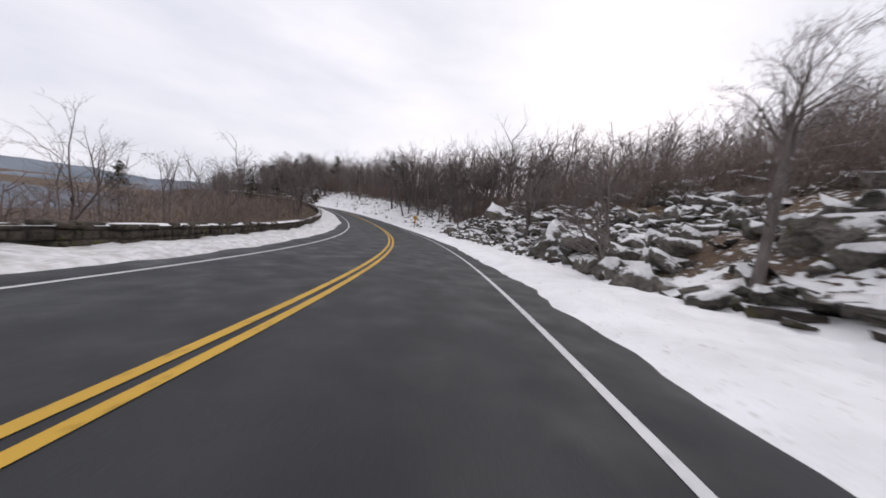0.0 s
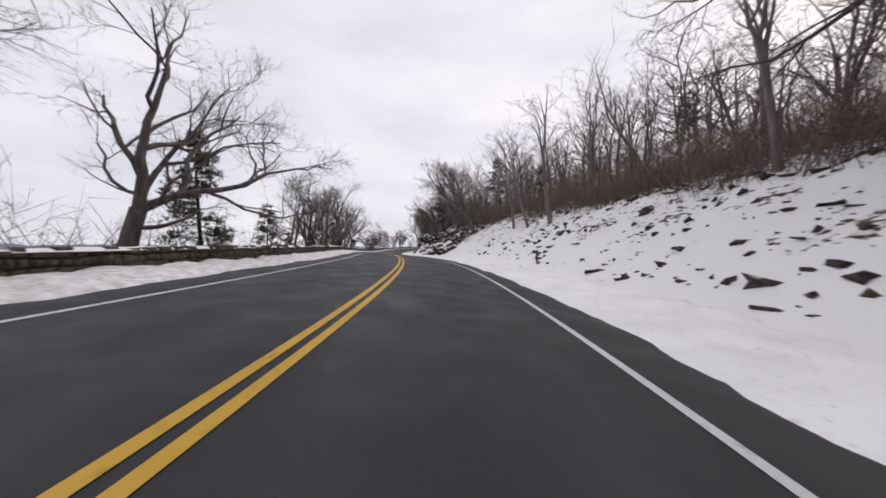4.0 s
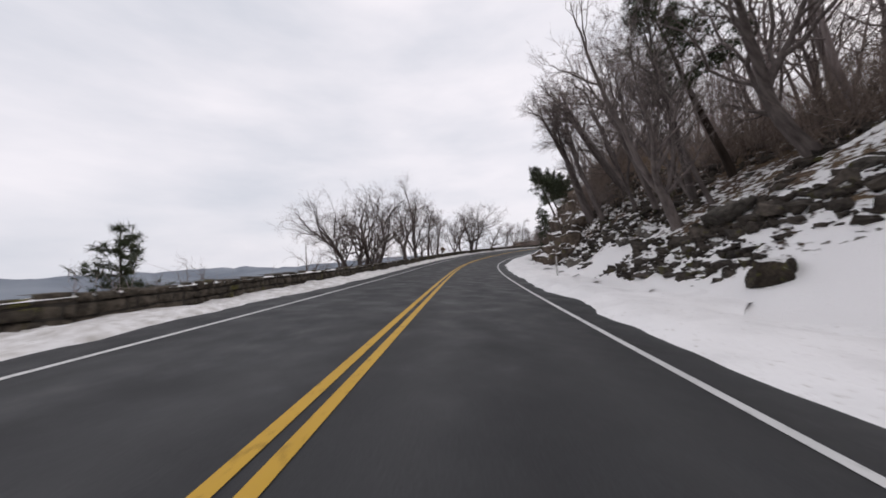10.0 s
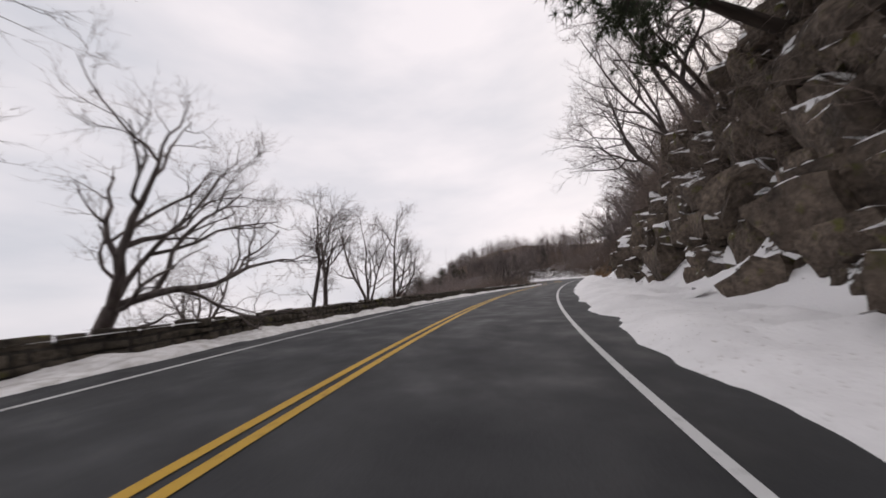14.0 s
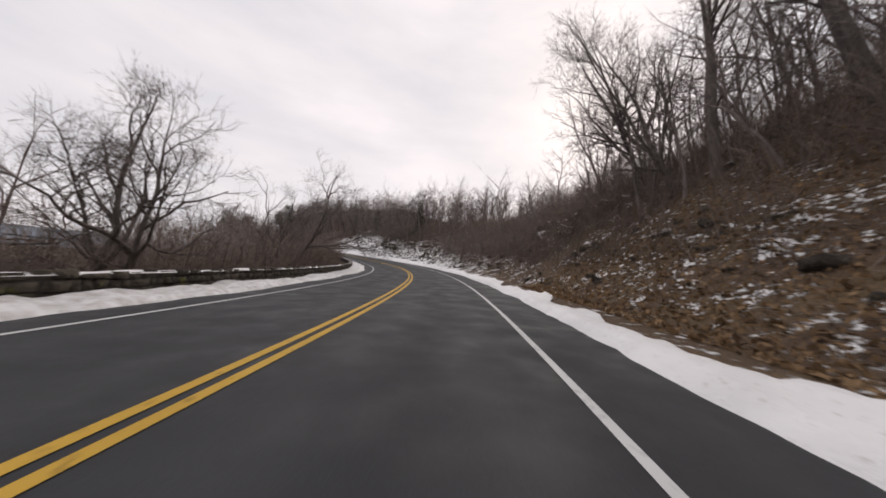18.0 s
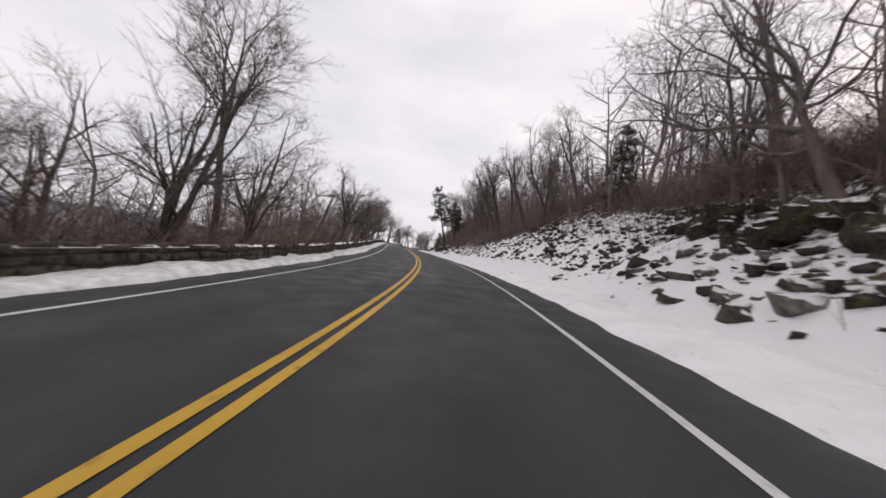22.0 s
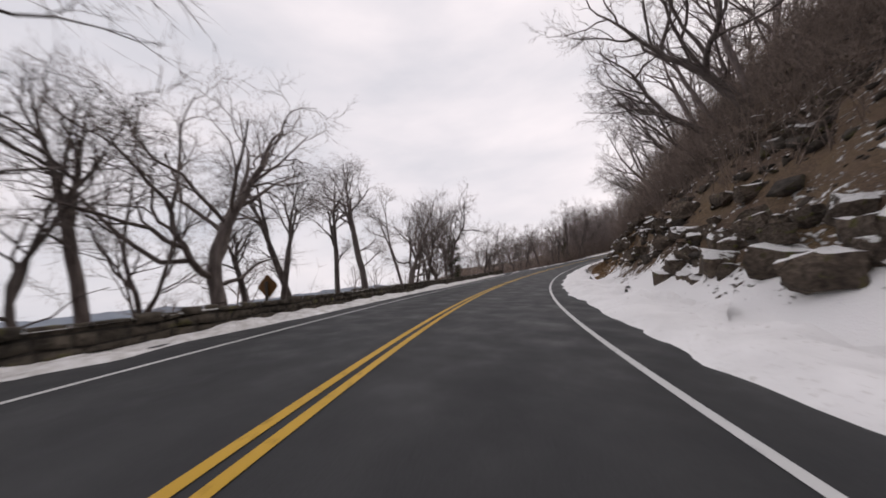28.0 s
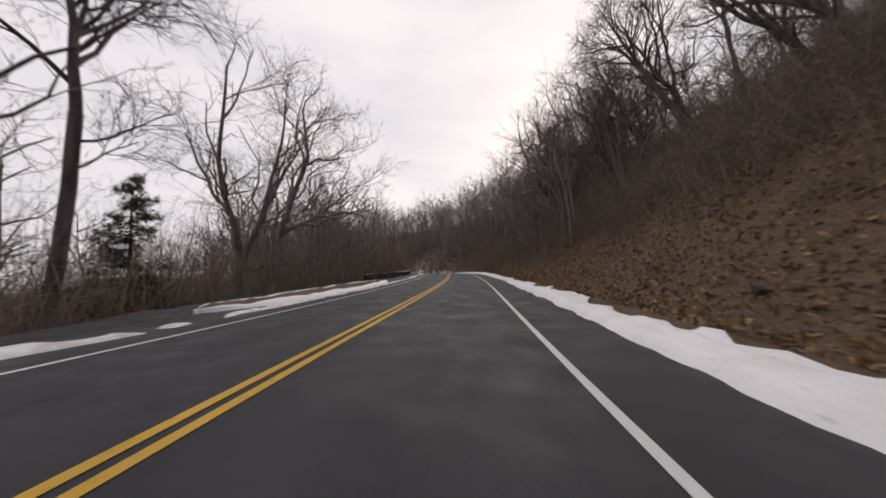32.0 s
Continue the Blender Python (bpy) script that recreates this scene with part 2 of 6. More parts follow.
ASPHALT = make_asphalt()
YELLOW = make_paint("yellow_paint", (0.60, 0.36, 0.045), 0.4)
WHITE = make_paint("white_paint", (0.66, 0.66, 0.65), 0.4)
SNOW_MAT = make_snow()
OLD_SNOW = make_snow("ploughed_snow", 0.9, 0.9)
SLOPE = make_slope()
GREY_ROCK = make_rock("grey_rock", (0.085, 0.077, 0.068), (0.235, 0.215, 0.19), 0.16, 0.52)
MOSSY_ROCK = make_rock("mossy_rock", (0.026, 0.021, 0.016), (0.090, 0.072, 0.054), 0.30, 0.70)
CUT_ROCK = make_rock("cut_rock", (0.052, 0.040, 0.032), (0.175, 0.139, 0.110), 0.20, 0.60)
SCREE = make_rock("scree", (0.040, 0.033, 0.028), (0.130, 0.110, 0.092), 0.2, 1.05)
WALL_STONE = make_rock("wall_stone", (0.036, 0.031, 0.025), (0.092, 0.078, 0.062), 0.12, 1.35)
MORTAR = make_rock("mortar", (0.022, 0.019, 0.016), (0.045, 0.040, 0.034), 0.0, 1.6)
BARK = make_bark("grey_bark", (0.070, 0.058, 0.054), (0.190, 0.162, 0.150))
TWIG = make_bark("twig_bark", (0.125, 0.102, 0.095), (0.240, 0.200, 0.188))
PINE_BARK = make_bark("pine_bark", (0.022, 0.016, 0.012), (0.060, 0.045, 0.036))
NEEDLES = make_island("needles", (0.022, 0.030, 0.016), (0.068, 0.080, 0.042))
BRUSH = make_island("brush_stems", (0.105, 0.080, 0.067), (0.260, 0.202, 0.170))
DRY = make_island("dry_leaves", (0.085, 0.050, 0.026), (0.340, 0.220, 0.120))
POST = make_bark("weathered_post", (0.10, 0.085, 0.07), (0.19, 0.165, 0.14))


# ---- the road's line ----
def smooth(step, values, at):
    v = np.array(values)
    x = (np.asarray(at, float) + 20.0) / step
    i = np.clip(x.astype(int), 0, len(v) - 2)
    f = x - i

    def pick(j):
        return v[np.clip(j, 0, len(v) - 1)]
    a, b, c, d = pick(i - 1), pick(i), pick(i + 1), pick(i + 2)
    return 0.5 * (2 * b + (c - a) * f + (2 * a - 5 * b + 4 * c - d) * f * f + (3 * b - a - 3 * c + d) * f ** 3)


RS = np.arange(-20.0, 781.0, 1.0)
R_TURN = np.cumsum(smooth(12.0, CURVE, RS))
R_TURN -= R_TURN[20]
R_X, R_Y, R_Z = np.cumsum(-np.sin(R_TURN)), np.cumsum(np.cos(R_TURN)), np.cumsum(smooth(25.0, GRADE, RS))
R_X, R_Y, R_Z = R_X - R_X[20], R_Y - R_Y[20], R_Z - R_Z[20]
R_FALL = smooth(20.0, FALL, RS)


def place(s, u, h=0.0):
    """Points u metres to the right of the road's middle, s metres along it, h above the road."""
    s, u = np.asarray(s, float), np.asarray(u, float)
    turn, fall = np.interp(s, RS, R_TURN), np.interp(s, RS, R_FALL)
    past = np.minimum(s - RS[0], 0) + np.maximum(s - RS[-1], 0)
    x = np.interp(s, RS, R_X) + np.cos(turn) * u - np.sin(turn) * past
    y = np.interp(s, RS, R_Y) + np.sin(turn) * u + np.cos(turn) * past
    z = np.interp(s, RS, R_Z) - fall * np.clip(u, -6.5, 6.5) + h
    return np.stack(np.broadcast_arrays(x, y, z), -1)


def heading(s):
    return float(np.interp(s, RS, R_TURN))


def rough(x, y, seed=0):
    """Value noise from -1 to 1."""
    x, y = np.broadcast_arrays(np.asarray(x, float), np.asarray(y, float))
    i, j = np.floor(x).astype(np.int64), np.floor(y).astype(np.int64)
    f, g = x - i, y - j
    f, g = f * f * (3 - 2 * f), g * g * (3 - 2 * g)

    def rnd(a, b):
        n = (a * 374761393 + b * 668265263 + seed * 974634777) & 0x7FFFFFFF
        n = ((n ^ (n >> 13)) * 1274126177) & 0x7FFFFFFF
        return (n ^ (n >> 16)) % 65536 / 32768.0 - 1.0
    return (rnd(i, j) * (1 - f) + rnd(i + 1, j) * f) * (1 - g) + (rnd(i, j + 1) * (1 - f) + rnd(i + 1, j + 1) * f) * g


def bumpy(x, y, size, seed=0):
    return rough(x / size, y / size, seed) + 0.5 * rough(2.03 * x / size, 2.03 * y / size, seed + 1) + 0.25 * rough(4.1 * x / size, 4.1 * y / size, seed + 2)


def along(table):
    """A value that changes along the road, from pairs of (metres, value)."""
    a = np.array(table, float)
    return lambda s: np.interp(s, a[:, 0], a[:, 1])


RISE = along([(-40, .62), (30, .62), (42, .52), (60, .62), (85, .64), (105, .68), (138, .85), (165, .75), (178, .9), (187, 1.3), (196, 1.65), (205, 1.8), (238, 1.95), (256, 1.45), (272, 1.13), (290, 1.08), (310, 1.0), (322, .74), (340, .84),
              (375, .90), (412, .84), (430, .92), (446, 1.25), (462, 1.45), (496, 1.45), (515, 1.3), (538, 1.17), (560, 1.28), (595, 1.5), (620, 1.9), (670, 1.9), (700, .8), (735, .1), (780, .05)])
FOOT = along([(-40, 7.0), (50, 7.0), (80, 6.4), (100, 6.0), (165, 6.8), (180, 7.6), (228, 7.6), (248, 6.6), (310, 6.4), (400, 6.4), (446, 6.4), (470, 6.3), (492, 6.6), (520, 6.3), (780, 6.5)])
CREST = along([(-40, 1), (30, .8), (46, .35), (110, .35), (135, .5), (160, .5), (176, .3), (195, .2), (238, .2), (252, .4), (290, .5), (305, .9), (318, .7), (345, .6), (360, .4), (430, .4), (446, 1), (780, 1)])
KNEE = along([(-40, 11), (180, 11), (196, 9.2), (212, 8.6), (238, 8.2), (252, 11), (780, 11)])
LEFT_FALL = along([(-40, .22), (40, .2), (75, .35), (100, .55), (230, .55), (260, .3), (330, .22), (380, .4), (500, .45), (535, .15), (780, .12)])
COVER = along([(-40, .66), (20, .66), (34, .64), (42, .76), (60, .74), (88, .78), (96, .78), (108, .77), (140, .76), (152, .74), (172, .71), (187, .64), (196, .5), (228, .42), (245, .45), (262, .49), (285, .53), (296, .54), (312, .56),
               (330, .64), (345, .68), (360, .74), (368, .79), (398, .82), (408, .70), (428, .62), (446, .54), (470, .55), (490, .46), (502, .26), (570, .24), (590, .5), (780, .6)])


WALL_FRONT = along([(-40, -6.3), (57, -6.3), (100, -5.8), (130, -5.6), (205, -5.35), (250, -5.5), (320, -5.8), (388, -5.15), (440, -5.1), (498, -5.3), (530, -7.5), (540, -9.3), (556, -9.0), (578, -6.4), (780, -6.0)])


VERGE_START = along([(-40, 4.25), (60, 4.1), (140, 4.0), (225, 4.05), (262, 4.7), (320, 4.8), (350, 4.4), (400, 4.1), (480, 4.15), (500, 4.5), (560, 4.9), (780, 4.6)])


def hill(s, u):
    """Height of the ground over the road's level, to the right of the road."""
    f, r = FOOT(s), RISE(s)
    d = np.maximum(np.asarray(u, float) - f, 0)
    near = np.minimum(d, KNEE(s))
    far = np.clip(d - KNEE(s), 0, 60)
    base = r * (near - 1.2 * (1 - np.exp(-near / 1.2))) + CREST(s) * (0.34 + 0.36 * r) * np.clip(r / 0.5, 0, 1) * far - 0.0030 * far ** 2
    base = base + 1.7 * np.exp(-((np.asarray(s, float) - 137.5) / 5.5) ** 2) * np.clip((d - 0.6) / 1.8, 0, 1) * np.clip((12 - d) / 6, 0, 1)
    w = np.clip(d / 5.0, 0, 1)
    base = 34.0 * (1 - np.exp(-base / 34.0))
    return base + w * (0.55 * bumpy(s, u, 6.5, 3) + 0.22 * bumpy(s, u, 1.7, 9)) + 0.10 * np.clip((np.asarray(u, float) - 4.0) / 2, 0, 1)


def bank_left(s, u):
    d = np.maximum(-6.6 - np.asarray(u, float), 0)
    fall = LEFT_FALL(s)
    return -0.05 - fall * np.minimum(d, 25) - 0.5 * np.clip(d - 25, 0, 120) - 0.25 * np.clip(d - 145, 0, 160) + np.clip(d / 4, 0, 1) * 0.5 * bumpy(s, u, 7, 5)


def ground_at(s, u):
    return float(hill(s, u)) if u > 0 else float(bank_left(s, u))


def spot(s, u, h=0.0):
    return Vector(place(s, u, ground_at(s, u) + h).tolist())


# ---- mesh helpers ----
def mesh_from(name, verts, faces, material, soft=True):
    me = bpy.data.meshes.new(name)
    me.from_pydata([tuple(v) for v in np.asarray(verts, float).tolist()], [], faces)
    me.materials.append(material)
    if soft:
        me.shade_smooth()
    me.update()
    return me


def grid_mesh(name, pts, material):
    """pts: rows x columns x 3."""
    n, k = pts.shape[:2]
    idx = np.arange(n * k).reshape(n, k)
    faces = np.stack([idx[:-1, :-1], idx[:-1, 1:], idx[1:, 1:], idx[1:, :-1]], -1).reshape(-1, 4).tolist()
    return mesh_from(name, pts.reshape(-1, 3), faces, material)


def part(name, me, parent, label=""):
    ob = new(name, me)
    ob.parent = parent
    return tagged(ob, label)


def empty(name, m, label, category, group="", kind=""):
    ob = new(name)
    ob.empty_display_size = 0.2
    ob.matrix_world = m
    return tagged(ob, label, category, group, kind)


def from_bm(name, bm, material, soft=True):
    me = bpy.data.meshes.new(name)
    bm.to_mesh(me)
    bm.free()
    me.materials.append(material)
    if soft:
        me.shade_smooth()
    return me


# ---- ground, road, snow ----
def build_ground():
    def axis(lo, hi, step):
        core = np.arange(lo, hi + 0.1, step)
        out = np.array([12, 30, 60, 110, 190, 320, 520, 850, 1400, 2300, 3800.0])
        return np.concatenate([lo - out[::-1], core, hi + out])
    xs, ys = axis(-300, 160, 3.0), axis(-60, 700, 3.0)
    gx, gy = np.meshgrid(xs, ys)
    px, py = gx.ravel(), gy.ravel()
    s, u = np.empty_like(px), np.empty_like(px)
    for a in range(0, len(px), 4000):
        dx, dy = px[a:a + 4000, None] - R_X[None, ::2], py[a:a + 4000, None] - R_Y[None, ::2]
        k = (dx * dx + dy * dy).argmin(1)
        i = k * 2
        turn = R_TURN[i]
        ddx, ddy = px[a:a + 4000] - R_X[i], py[a:a + 4000] - R_Y[i]
        lat = ddx * np.cos(turn) + ddy * np.sin(turn)
        dist = np.hypot(ddx, ddy)
        s[a:a + 4000] = RS[i] + np.clip(-ddx * np.sin(turn) + ddy * np.cos(turn), -1, 1)
        u[a:a + 4000] = np.where(lat >= 0, dist, -dist)
    h = np.where(u > 0, hill(s, u), bank_left(s, u))
    h = np.where(u > 80, np.maximum(hill(s, 80.0 + 0 * u) - 0.12 * (u - 80), -90), h)
    h = np.maximum(h, -110.0)
    strip = (u > -13) & (u < 33)
    h = np.where(strip, h - 0.9 - 0.6 * np.clip(1 - np.abs(u) / 7, 0, 1) - np.where(u > 3, 2.2 * RISE(s), 0.4), h)
    z = np.interp(s, RS, R_Z) + h
    me = grid_mesh("ground", np.stack([px, py, z], -1).reshape(*gx.shape, 3), SLOPE)
    cover = me.attributes.new("cover", "FLOAT", "POINT")
    cover.data.foreach_set("value", np.where(u > 0, COVER(s) - 0.30, 0.28).astype(np.float32))
    tagged(new("ground", me), "snow-patched wooded mountainside and valley floor", "ground", kind="structure")


def build_hillside():
    s = np.arange(-40, 760.1, 0.5)
    u = np.concatenate([np.arange(3.6, 20, 0.36), np.arange(20, 36.1, 1.0)])
    gs, gu = np.meshgrid(s, u, indexing="ij")
    h = hill(gs, gu) - 0.35 * np.clip(1 - (gu - VERGE_START(gs) - 0.35) / 0.5, 0, 1)
    me = grid_mesh("hillside", place(gs, gu, h), SLOPE)
    verge = np.clip((gu - FOOT(gs)) / along([(-40, 2.2), (36, 2.2), (44, 4.5), (90, 4.5), (110, 4.0), (172, 4.0), (190, 3.2), (246, 3.2), (256, 2.2), (350, 2.4), (365, 4.5), (405, 4.0), (430, 2.2), (780, 2.2)])(gs) + 0.25 * bumpy(gs, gu, 2.2, 21), 0, 1)
    flat_part = along([(-40, 1.0), (225, 1.0), (250, .95), (262, .58), (305, .55), (325, .75), (345, 1.0), (445, 1.0), (476, .95), (492, .55), (505, .5), (570, .35), (600, .8), (780, 1)])(gs)
    cov = flat_part * (1 - verge) + verge * (COVER(gs) + 0.06 * bumpy(gs, gu, 9, 2) - 0.26 * np.clip((gu - 13) / 6, 0, 1))
    me.attributes.new("cover", "FLOAT", "POINT").data.foreach_set("value", cov.ravel().astype(np.float32))
    tagged(new("hillside", me), "steep roadside slope of snow, leaf litter and earth", "slope", kind="structure")
    u = np.concatenate([np.arange(-16, -6, 1.0), [-6.0, -5.6]])
    gs, gu = np.meshgrid(np.arange(-40, 760.1, 1.0), u, indexing="ij")
    me = grid_mesh("outer_bank", place(gs, gu, bank_left(gs, gu)), SLOPE)
    me.attributes.new("cover", "FLOAT", "POINT").data.foreach_set("value", (0.36 + 0 * gs + 0.1 * bumpy(gs, gu, 8, 4)).ravel().astype(np.float32))
    tagged(new("outer_bank", me), "brown bank with thin snow falling away behind the wall", "slope", kind="structure")


def ribbon(name, s, us, hs, material):
    gs = np.repeat(np.asarray(s)[:, None], len(us), 1)
    return grid_mesh(name, place(gs, np.broadcast_to(us, gs.shape), np.broadcast_to(hs, gs.shape)), material)


def build_road():
    s = np.arange(-40, 770.1, 1.0)
    us = np.arange(-6.2, 5.61, 0.4)
    me = ribbon("road", s, us, np.interp(us, [-6.2, -5, -3.5, 0, 3.5, 5.6], [-0.03, 0, 0, 0.02, 0, -0.02]), ASPHALT)
    me.attributes.new("across", "FLOAT", "POINT").data.foreach_set("value", np.tile(us, len(s)).astype(np.float32))
    tagged(new("road", me),
           "two-lane dark grey asphalt mountain road", "road", kind="structure")
    for name, mid, half, mat, label in (("edge_line", -3.40, 0.05, WHITE, "thin white painted edge line on the asphalt"), ("edge_line", 3.40, 0.052, WHITE, "thin white painted edge line on the asphalt"),
                                        ("centre_line", -0.115, 0.06, YELLOW, "yellow painted line of the double centre marking"), ("centre_line", 0.115, 0.06, YELLOW, "yellow painted line of the double centre marking")):
        h = 0.02 * (1 - abs(mid) / 3.4) + 0.007
        tagged(new(name, ribbon(name, s, [mid - half, mid + half], [h, h], mat)), label, "road marking", kind="structure")


def build_snow_banks():
    s = np.arange(-40, 700, 0.3)
    k = np.linspace(0, 1, 9)
    width = along([(-40, 1.25), (60, 1.2), (120, 1.05), (165, .95), (200, .95), (240, 1.0), (330, 1.1), (400, .95), (415, .8), (440, 1.2), (490, 1.2), (502, .35), (780, .5)])
    inner = -4.26 - 0.10 * bumpy(s, 0 * s, 0.9, 31) - 0.12 * bumpy(s, 0 * s, 5, 33)
    gs, gk = np.repeat(s[:, None], 9, 1), np.repeat(k[None], len(s), 0)
    w = np.where(s < 499, WALL_FRONT(s) - 0.06 - inner, -1.1 * width(s))[:, None]
    u = inner[:, None] + w * gk
    amount = np.clip(0.75 + 0.5 * width(gs) - 0.6, 0.25, 1.2)
    h = 0.15 * amount * np.clip(gk * 3.2, 0, 1) ** 0.7 + 0.08 * bumpy(gs, u, 0.6, 35) * np.clip(gk * 5, 0, 1) + 0.05 * bumpy(gs, u, 2.5, 36) - 0.055 * (1 - np.clip(gk * 8, 0, 1))
    gap = np.clip((1.0 - width(gs)) * 2.2, 0, 1)
    h = h - gap * np.where(gs < 499, 1.0, 0.3) * (0.10 + 0.16 * np.clip(bumpy(gs, u, 0.8, 37), -0.2, 1))
    tagged(new("snow_bank", grid_mesh("snow_bank", place(gs, u, h), OLD_SNOW)), "ploughed strip of old snow along the foot of the wall", "snow", kind="structure")
    # right verge
    reach = along([(-40, 3.0), (60, 3.2), (170, 3.0), (225, 4.0), (240, 3.2), (262, 1.15), (305, 1.25), (328, 1.6), (345, 2.6), (430, 3.2), (448, 2.6), (462, 2.4), (476, 2.4), (488, 2.0), (497, 1.2), (504, .9), (524, 1.05), (570, .85), (780, 2.5)])
    k = np.linspace(0, 1, 13)
    gs, gk = np.repeat(s[:, None], 13, 1), np.repeat(k[None], len(s), 0)
    inner = VERGE_START(s) + 0.08 * bumpy(s, 0 * s, 0.8, 41) + 0.09 * bumpy(s, 0 * s, 7, 43)
    u = inner[:, None] + (reach(s) * (1 + 0.22 * bumpy(s, 0 * s, 2.6, 44) + 0.16 * bumpy(s, 0 * s, 0.8, 48)))[:, None] * gk
    lump = along([(-40, 0.5), (165, 0.6), (190, 1.0), (250, 1.15), (300, 0.6), (430, 0.8), (460, 1.2), (505, 0.8), (525, 0.5), (780, .5)])(gs)
    top = 0.17 * np.clip(gk * 4, 0, 1) + 0.16 * lump * bumpy(gs, u, 0.65, 45) * np.clip(gk * 4, 0, 1) * (0.4 + gk) + 0.06 * bumpy(gs, u, 2.8, 46) - 0.05 * (1 - np.clip(gk * 9, 0, 1))
    h = np.maximum(top, hill(gs, u) + 0.10 - 0.28 * np.clip(gk * 3.4 - 2.3, 0, 1) + 0.10 * bumpy(gs, u, 0.8, 47) * gk)
    h = np.where(gk < 0.25, top, h)
    tagged(new("snow_verge", grid_mesh("snow_verge", place(gs, u, h), SNOW_MAT)), "uneven ploughed snow along the asphalt below the slope", "snow", kind="structure")


def build_pull_off():
    s = np.arange(528, 566.1, 0.5)
    far = along([(528, -6.1), (534, -7.4), (541, -9.0), (556, -8.9), (566, -6.2)])(s)
    k = np.linspace(0, 1, 5)
    u = -6.0 + (far + 6.0)[:, None] * k[None]
    tagged(new("pull_off", grid_mesh("pull_off", place(np.repeat(s[:, None], 5, 1), u, -0.015 + 0 * u), ASPHALT)), "widened dark asphalt beside the bend", "road", kind="structure")
    s, k = np.arange(536, 556.6, 0.25), np.linspace(-1, 1, 17)
    gs, gk = np.repeat(s[:, None], 17, 1), np.repeat(k[None], len(s), 0)
    half = 1.55 * np.sqrt(np.clip(1 - ((gs - 546.5) / 10.2) ** 2, 0.0, 1)) + 0.04
    u = -6.05 + half * gk + 0.10 * bumpy(gs, gk, 1.0, 55)
    edge = 1 - np.abs(gk)
    h = 0.16 * np.clip(edge * 5, 0, 1) + 0.05 * bumpy(gs, u, 0.8, 56) * np.clip(edge * 4, 0, 1) - 0.05 * (edge < 0.02)
    me = grid_mesh("traffic_island", place(gs, u, h), SLOPE)
    me.attributes.new("cover", "FLOAT", "POINT").data.foreach_set("value", np.where(edge < 0.42, 1.0, 0.25).ravel().astype(np.float32))
    tagged(new("traffic_island", me), "low brown earth island rimmed with snow", "island", kind="structure")


build_ground()
build_hillside()
build_road()
build_pull_off()
build_snow_banks()


# ---- fast meshes out of many rods ----
def quads_mesh(name, verts, quads, material, soft=False, tris=None):
    me = bpy.data.meshes.new(name)
    quads = np.asarray(quads, np.int32).reshape(-1, 4)
    tris = np.zeros((0, 3), np.int32) if tris is None else np.asarray(tris, np.int32)
    me.vertices.add(len(verts))
    me.vertices.foreach_set("co", np.asarray(verts, np.float32).ravel())
    n, m = len(quads), len(tris)
    me.loops.add(n * 4 + m * 3)
    me.loops.foreach_set("vertex_index", np.concatenate([quads.ravel(), tris.ravel()]))
    me.polygons.add(n + m)
    me.polygons.foreach_set("loop_start", np.concatenate([np.arange(0, n * 4, 4), n * 4 + np.arange(0, m * 3, 3)]).astype(np.int32))
    if soft:
        me.polygons.foreach_set("use_smooth", np.ones(n + m, dtype=bool))
    me.materials.append(material)
    me.update(calc_edges=True)
    me.validate()
    return me


def spikes(p0, p1, r0):
    """Three-sided twigs that run to a point: vertices and triangles."""
    v, _ = rods(p0, p1, r0, np.zeros(len(p0)), 3)
    v = v.reshape(-1, 6, 3)[:, :4]
    base = np.arange(len(v))[:, None, None] * 4
    return v.reshape(-1, 3), (np.array([[0, 1, 3], [1, 2, 3], [2, 0, 3]])[None] + base).reshape(-1, 3)


def rods(p0, p1, r0, r1, sides=3):
    """Tapered rods from p0 to p1: vertices and quads."""
    p0, p1 = np.asarray(p0, float), np.asarray(p1, float)
    d = p1 - p0
    d /= np.linalg.norm(d, axis=1)[:, None] + 1e-9
    ref = np.where(np.abs(d[:, 2:3]) < 0.9, np.array([[0, 0, 1.0]]), np.array([[1.0, 0, 0]]))
    a = np.cross(d, ref)
    a /= np.linalg.norm(a, axis=1)[:, None]
    b = np.cross(d, a)
    n = len(p0)
    v = np.empty((n, 2, sides, 3))
    for k in range(sides):
        w = 2 * math.pi * k / sides
        ring = a * math.cos(w) + b * math.sin(w)
        v[:, 0, k] = p0 + ring * np.asarray(r0)[:, None]
        v[:, 1, k] = p1 + ring * np.asarray(r1)[:, None]
    base = np.arange(n)[:, None, None] * 2 * sides
    k = np.arange(sides)
    q = np.stack([k, (k + 1) % sides, (k + 1) % sides + sides, k + sides], -1)[None] + base
    return v.reshape(-1, 3), q.reshape(-1, 4)


def rod_mesh(name, groups, material, soft=False):
    """groups: lists of (p0, p1, r0, r1, sides); sides 1 makes spikes."""
    vs, qs, ts, n = [], [np.zeros((0, 4), int)], [np.zeros((0, 3), int)], 0
    for p0, p1, r0, r1, sides in groups:
        if len(p0):
            if sides == 1:
                v, q = spikes(p0, p1, r0)
                ts.append(q + n)
            else:
                v, q = rods(p0, p1, r0, r1, sides)
                qs.append(q + n)
            vs.append(v)
            n += len(v)
    return quads_mesh(name, np.concatenate(vs), np.concatenate(qs), material, soft, np.concatenate(ts))


